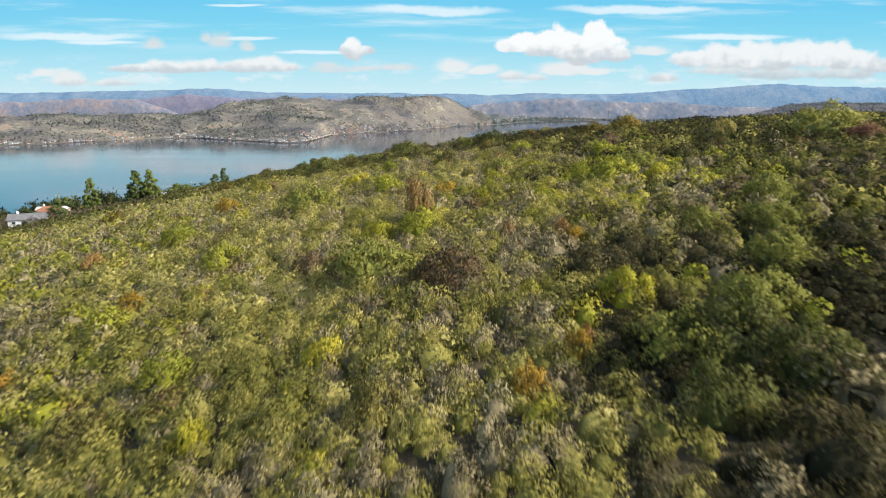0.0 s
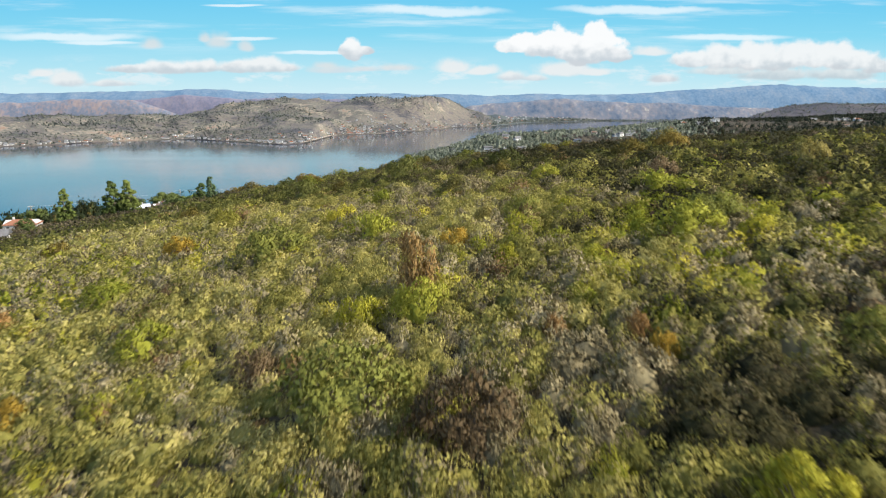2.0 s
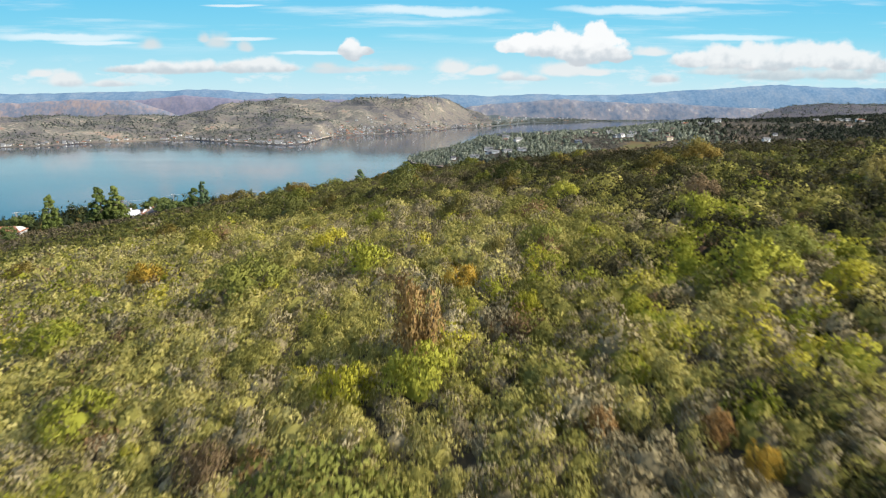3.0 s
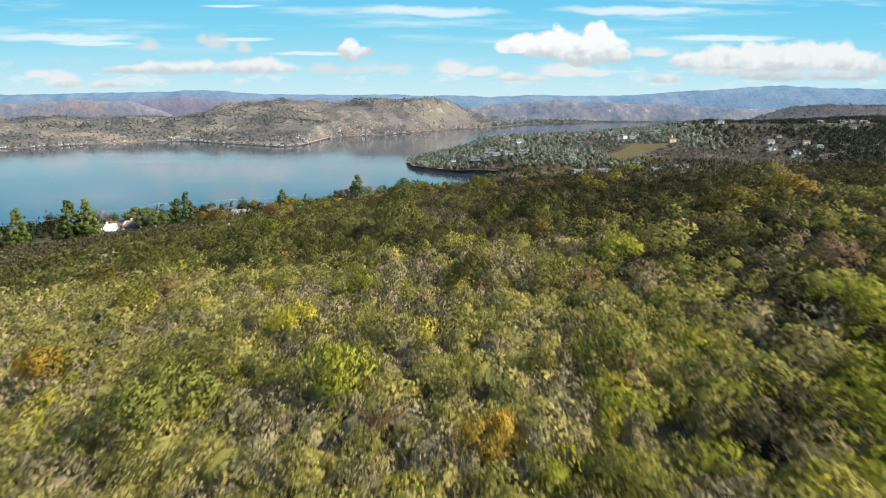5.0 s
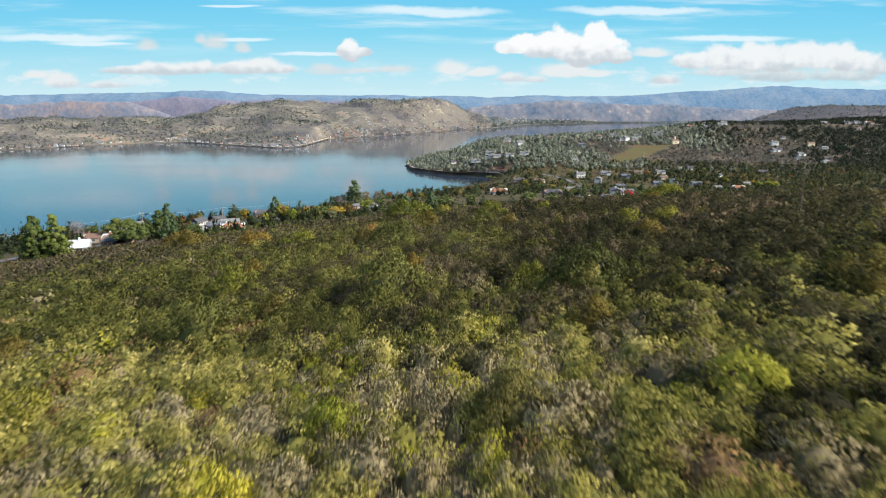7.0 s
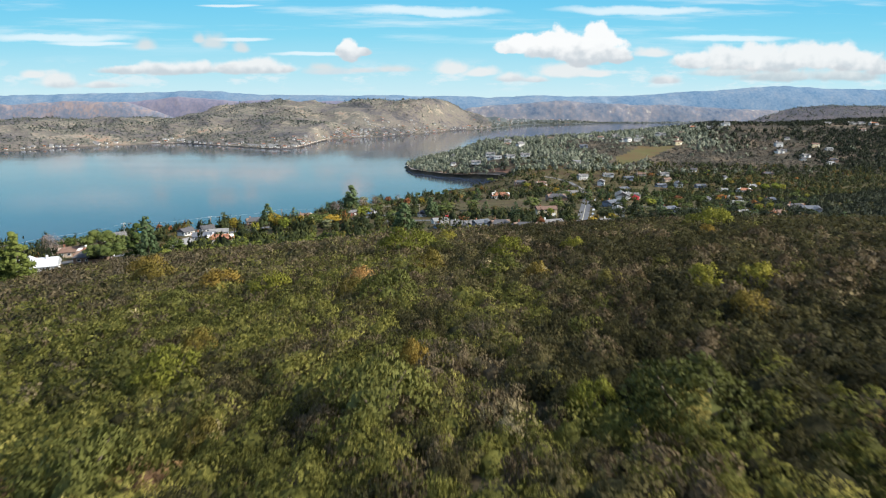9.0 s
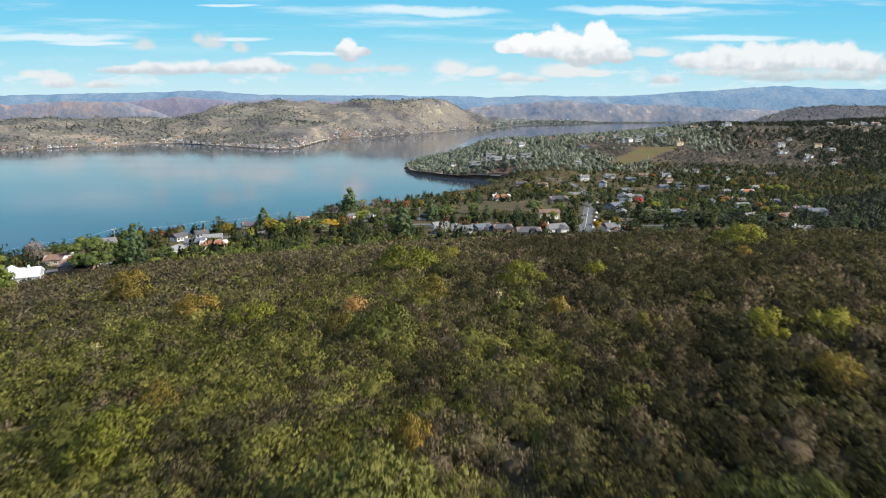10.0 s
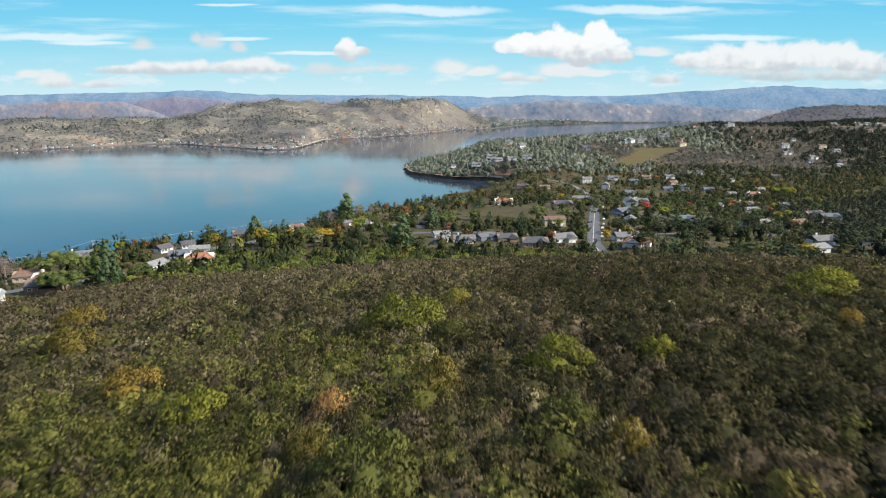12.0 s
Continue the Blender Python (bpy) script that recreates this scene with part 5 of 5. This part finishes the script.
def build_pole():
    base = tagged(new("utility_pole"), "weathered wooden utility pole with crossarm", "utility pole", "utility poles along the shore road")
    part("pole", mesh_of("pole", *tube([(0, 0, -0.5), (0, 0, 10)], [0.17, 0.12], 8), [pale_bark], None, True), base)
    part("crossarm", mesh_of("crossarm", *box(-1.2, 1.2, -0.07, 0.07, 9.3, 9.46), [pale_bark]), base)
    for x in (-1.1, -0.4, 0.4, 1.1):
        part("insulator", mesh_of("insulator", *box(x - 0.06, x + 0.06, -0.06, 0.06, 9.46, 9.66), [trim_white]), base)
    part("transformer", mesh_of("transformer", *tube([(0.35, 0, 7.6), (0.35, 0, 8.7)], [0.28, 0.28], 10), [ROOFS["pale"]]), base, "grey drum transformer")
    return base


pole_model = build_pole()
for k, (x, y) in enumerate(POLES):
    ob = pole_model if k == 0 else copy_thing(pole_model, pose(0, 0, 0))
    ob.matrix_basis = pose(x, y, float(ground_height(x, y)), 0, 0, 60)
cable = flat_material("black_cable", (0.25, 0.25, 0.25), 0.6)
for (xa, ya), (xb, yb) in zip(POLES[:-1], POLES[1:]):
    za, zb = float(ground_height(xa, ya)) + 9.6, float(ground_height(xb, yb)) + 9.6
    k = np.linspace(0, 1, 12)
    line = np.stack([xa + (xb - xa) * k, ya + (yb - ya) * k, za + (zb - za) * k - 4 * 1.1 * k * (1 - k)], -1)
    tagged(new("power_line", mesh_of("power_line", *tube(line, [0.035] * 12, 4), [cable])), "thin power line sagging between poles", "cable", "power lines")


# ---- the dead snag on the crest of the brush ----
def build_snag(x, y):
    base = tagged(new("dead_tree"), "tall bare dead snag with broken branch stubs", "dead tree")
    part("trunk", mesh_of("trunk", *tube([(0, 0, -0.5), (0.05, 0, 3.2), (0.12, 0.05, 6.2)], [0.11, 0.07, 0.02], 7), [bark], None, True), base)
    rand = random.Random(8)
    for k in range(9):
        z, a = 2.2 + 0.42 * k, rand.uniform(0, 6.28)
        l = rand.uniform(0.3, 0.8)
        part("branch", mesh_of("branch", *tube([(0.05, 0, z), (l * math.cos(a), l * math.sin(a), z + 0.2)], [0.03, 0.01], 5), [bark]), base)
    base.matrix_basis = pose(x, y, float(ground_height(x, y)))


build_snag(44, 148.5)


# ---- garden trees, woods ----
def free_of(x, y, houses, roads):
    d = np.min(np.hypot(x - SPOTS[:, 0], y - SPOTS[:, 1]))
    r = np.min(np.hypot(x - ROAD_PTS[:, 0], y - ROAD_PTS[:, 1]))
    return d > houses and r > roads


def plant_town():
    rand = random.Random(21)
    made = 0
    while made < 172:
        y = rand.uniform(372, 1000) if rand.random() < 0.72 else rand.uniform(1000, 1340)
        x = rand.uniform(-70, 0.62 * (y - 60))
        if y < 455 and x < 60:
            continue
        s = float(near_shore(np.array(x))) - y if y < 1150 else float(x - head_edge(np.array(y)))
        if s < 25 or not free_of(x, y, 10.5, 7):
            continue
        # the bare slope above the bay keeps only low scrub
        if 30 < x < 150 and 620 < y < 790 and rand.random() < 0.85:
            continue
        if 330 < x < 480 and 1000 < y < 1130 and rand.random() < 0.6:
            continue
        east = x > 0.36 * y + 30
        kind = rand.choices(("oak", "sage", "lime_tree", "gold_tree", "rust_tree", "pine", "bare"), (0.6, 0.1, 0.09 if not east else 0.1, 0.05, 0.04, 0.1, 0.02))[0]
        h = rand.uniform(5.5, 11.5) if kind != "pine" else rand.uniform(9, 16)
        plant_tree(kind, x, y, h, rand.uniform(0.95, 1.4), made)
        made += 1


plant_town()


def woods(name, label, x, y, r, h, mat, leaves, size, clumps, seed, slim=0.5, core=0.0):
    rand = np.random.RandomState(seed)
    shapes = [shrub_shape(leaves, size, clumps, slim, 0.3, rand, 3, 0.8, 1.1, core=core) for _ in range(5)]
    tone = np.clip(0.5 + 0.8 * fbm(x, y, 60, 3, seed) + 0.2 * rand.normal(size=len(x)), 0.02, 0.98)
    place = np.stack([x, y, ground_height(x, y) - 0.1], -1)
    brush_object(name, [scatter(shapes, place, r, h, tone)], mat, label, "woods")


LEAF["lime_dim"] = leaf_material("garden_shrub_leaves", [(0.0, (0.07, 0.088, 0.02)), (0.5, (0.13, 0.15, 0.03)), (1.0, (0.23, 0.22, 0.04))], 0.25, grain=3)
WOOD = {
    "grey_green": leaf_material("grey_green_oak_leaves", [(0.0, (0.105, 0.12, 0.082)), (0.5, (0.18, 0.2, 0.142)), (1.0, (0.27, 0.285, 0.212))], 0.15, grain=0.5),
    "brush": leaf_material("grey_brown_brush", [(0.0, (0.06, 0.054, 0.0432)), (0.5, (0.096, 0.084, 0.066)), (1.0, (0.144, 0.126, 0.096))], 0.1, grain=0.8),
    # deep tone holds the shade lying over the eastern woods
    "deep": leaf_material("deep_green_woods", [(0.0, (0.014, 0.02, 0.012)), (0.5, (0.025, 0.032, 0.018)), (1.0, (0.046, 0.052, 0.026))], 0.15, grain=0.5),
    "scrub": leaf_material("olive_shore_scrub", [(0.0, (0.0289, 0.0303, 0.0108)), (0.5, (0.0505, 0.0498, 0.0144)), (1.0, (0.0935, 0.0853, 0.0231))], 0.2, grain=1.5),
    "garden": leaf_material("garden_tree_leaves", [(0.0, (0.0187, 0.0255, 0.0102)), (0.5, (0.034, 0.0442, 0.0145)), (0.75, (0.0638, 0.068, 0.0187)), (0.92, (0.128, 0.102, 0.0221)), (1.0, (0.145, 0.068, 0.0221))], 0.2, grain=1.2),
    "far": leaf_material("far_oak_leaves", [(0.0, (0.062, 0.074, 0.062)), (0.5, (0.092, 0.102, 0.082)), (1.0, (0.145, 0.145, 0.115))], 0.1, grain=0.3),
}


def wild():
    rand = np.random.RandomState(55)
    # headland and the hills east of the town
    n = 17000
    y = rand.uniform(1300, 2150, n)
    x = rand.uniform(-60, 1500, n)
    ok = (x - head_edge(y) > 4) & (x < 0.74 * y + 40) & (y < 1760 + 0.36 * np.clip(x, 0, 900))
    field = (np.abs(x - 398 - 0.77 * (y - 1366)) < np.minimum(14 + 0.33 * (y - 1366), 46)) & (y > 1345) & (y < 1586)
    meadow_e = (np.abs(x - 1050) < 220) & (np.abs(y - 1790) < 40) & (rand.uniform(size=n) < 0.8)
    ok &= ~field & ~meadow_e
    x, y = x[ok], y[ok]
    near = np.array([np.min((a - SPOTS[:, 0]) ** 2 + (b + 8 - SPOTS[:, 1]) ** 2) for a, b in zip(x, y)])
    ok = near > 16**2
    x, y = x[ok], y[ok]
    burn = fbm(x, y, 230, 3, 88) + 0.12 * rand.normal(size=len(x)) + 0.35 * np.exp(-((x - 640) / 200) ** 2 - ((y - 1480) / 160) ** 2)
    east = smooth(560, 900, x - 0.1 * (y - 1400)) + 0.2 * rand.normal(size=len(x))
    kind = np.where(burn > 0.12, 1, np.where(east > 0.5, 2, 0))
    h = np.where(kind == 1, rand.uniform(2.5, 5, len(x)), rand.uniform(6, 14, len(x)))
    for k, (key, name, label) in enumerate((("grey_green", "headland_woods", "grey-green oak and pine woods on the headland"), ("brush", "headland_brush", "grey-brown leafless brush on the headland slope"),
                                            ("deep", "valley_woods", "dark green woods in the eastern valley"))):
        g = kind == k
        woods(name, label, x[g], y[g], h[g] * (0.5 if k != 1 else 0.95), h[g], WOOD[key], 16, 0.3, 5 if k != 1 else 3, 60 + k)
    # low scrub on the slope between brush, town and bay, and taller garden trees among the houses
    n = 22000
    y = rand.uniform(290, 1400, n)
    x = rand.uniform(-260, 1000, n)
    land = np.where(y < 1150, near_shore(x) - y, x - head_edge(np.clip(y, 1150, 3800)))
    seen_ = (land > 3) & (np.abs(x) < 0.75 * y + 20) & ~in_reach(x, y)
    x, y = x[seen_], y[seen_]
    near = np.array([np.min((a - SPOTS[:, 0]) ** 2 + ((b + 5 - SPOTS[:, 1]) * 0.75) ** 2) for a, b in zip(x, y)])
    road = np.array([np.min((a - ROAD_PTS[:, 0]) ** 2 + (b - ROAD_PTS[:, 1]) ** 2) for a, b in zip(x, y)])
    clear = (near > 10**2) & (road > 6.5**2)
    x, y = x[clear], y[clear]
    bare = np.exp(-((x - 85) / 60) ** 2 - ((y - 700) / 70) ** 2) + 0.8 * np.exp(-((x - 400) / 80) ** 2 - ((y - 1070) / 60) ** 2)
    wooded = smooth(-20, 70, x - 0.28 * y - 80 + 75 * smooth(470, 380, y))
    thick = fbm(x, y, 70, 3, 19) + 0.45 * smooth(90, 60, x) * smooth(420, 440, y) * smooth(640, 560, y) + 0.3 * smooth(-60, -110, x) + 0.8 * wooded + 0.3 * smooth(430, 380, y) - 0.6 * bare + 0.12
    ok = thick > rand.uniform(-0.25, 0.35, len(x))
    x, y, wooded = x[ok], y[ok], wooded[ok]
    tree = rand.uniform(size=len(x)) < 0.36 + 0.3 * wooded + 0.2 * smooth(-0.1, 0.2, fbm(x, y, 45, 2, 91))
    g = ~tree
    h = rand.uniform(1.2, 3.4, g.sum()) + 1.8 * wooded[g]
    woods("town_scrub", "olive scrub on the slopes around the town", x[g], y[g], h * 0.85, h, WOOD["scrub"], 13, 0.34, 3, 71)
    dark = tree & (wooded + 0.25 * rand.normal(size=len(x)) > 0.55) & (y < 0.62 * x + 610)
    h = rand.uniform(5, 10, dark.sum())
    woods("eastern_oaks", "green oaks on the slope east of town, darkened for shade", x[dark], y[dark], h * 0.6, h, WOOD["deep"], 30, 0.2, 5, 77)
    tree &= ~dark
    h = rand.uniform(4, 10, tree.sum())
    close = y[tree] < 640
    for g, leaves, size, core in ((close, 58, 0.16, 0.75), (~close, 26, 0.2, 0.0)):
        gx, gy, gh = x[tree][g], y[tree][g], h[g]
        woods("garden_trees", "mixed green and autumn garden trees between the houses", gx, gy, gh * 0.52, gh, WOOD["garden"], leaves, size, 6, 73, 0.5, core)
    # a green belt of shrubs between the hill and the first gardens
    n = 760
    x, y = rand.uniform(-108, 70, n), rand.uniform(352, 440, n)
    y = y + 8 * fbm(x, y, 30, 2, 15)
    h = rand.uniform(2.2, 4.6, n)
    woods("garden_hedge", "bright green shrubs along the edge of the gardens", x, y, h * 0.8, h, LEAF["lime_dim"], 50, 0.16, 6, 75)
    # oaks dotted over the far shore
    n = 46000
    x = rand.uniform(-2700, 900, n)
    y = rand.uniform(2100, 3950, n)
    f = y - far_shore(x)
    dense = fbm(x, y, 200, 4, 52) + 0.25 * smooth(260, 0, f) - 0.05 + 0.12 * smooth(3200, 2900, y)
    ok = (f > 12) & (np.abs(x) < 0.74 * y + 60) & (1.4 * dense > rand.uniform(-0.22, 0.3, n))
    x, y = x[ok], y[ok]
    x2, y2 = rand.uniform(1250, 2700, 2500), rand.uniform(2950, 3420, 2500)
    x3 = rand.uniform(420, 2400, 2600)
    y3 = far_shore(x3) + 8 + 110 * rand.uniform(size=2600) ** 1.5
    side = x2 - head_edge(y2) > 30
    x, y = np.concatenate([x, x2[side], x3]), np.concatenate([y, y2[side], y3])
    h = rand.uniform(2.5, 6, len(x)) * (0.8 + y / 9000)
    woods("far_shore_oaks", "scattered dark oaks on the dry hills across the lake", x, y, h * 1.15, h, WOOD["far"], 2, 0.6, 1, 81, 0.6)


wild()


def far_houses():
    """Small houses strung along the far shore, too far to tell apart."""
    rand = np.random.RandomState(91)
    cols = [WALLS["white"], WALLS["beige"], ROOFS["pale"], ROOFS["tile"], ROOFS["grey"]]
    verts, faces, index, n = [], [], [], 0
    x = np.concatenate([rand.uniform(-1500, 420, 190), rand.normal(-330, 90, 90), rand.uniform(450, 2300, 150), rand.normal(-100, 160, 60)])
    for k, a in enumerate(x):
        s = abs(rand.normal(0, 1))
        y = float(far_shore(np.array(a))) + 12 + s * (30 if k < 190 else 70)
        if k >= 280:
            y = float(far_shore(np.array(a))) + 15 + 160 * s
        w, d, h = rand.uniform(6, 12), rand.uniform(5, 8), rand.uniform(2.5, 4.5)
        z = float(ground_height(np.array(a), np.array(y)))
        b, t = gable_body(w, d, h, 2.2)
        r, u = gable_roof(w, d, h, 2.2)
        for v, f, m in ((b, t, rand.choice((0, 0, 0, 1))), (r, u, rand.choice((2, 2, 3, 4)))):
            verts.append(v + (a, y, z))
            faces.append(f + n)
            index.append(np.full(len(f), m))
            n += len(v)
    me = mesh_of("far_houses", np.concatenate(verts), np.concatenate(faces), cols, np.concatenate(index))
    tagged(new("far_houses", me), "pale houses strung along the opposite lakeshore", "houses", kind="stuff")


far_houses()
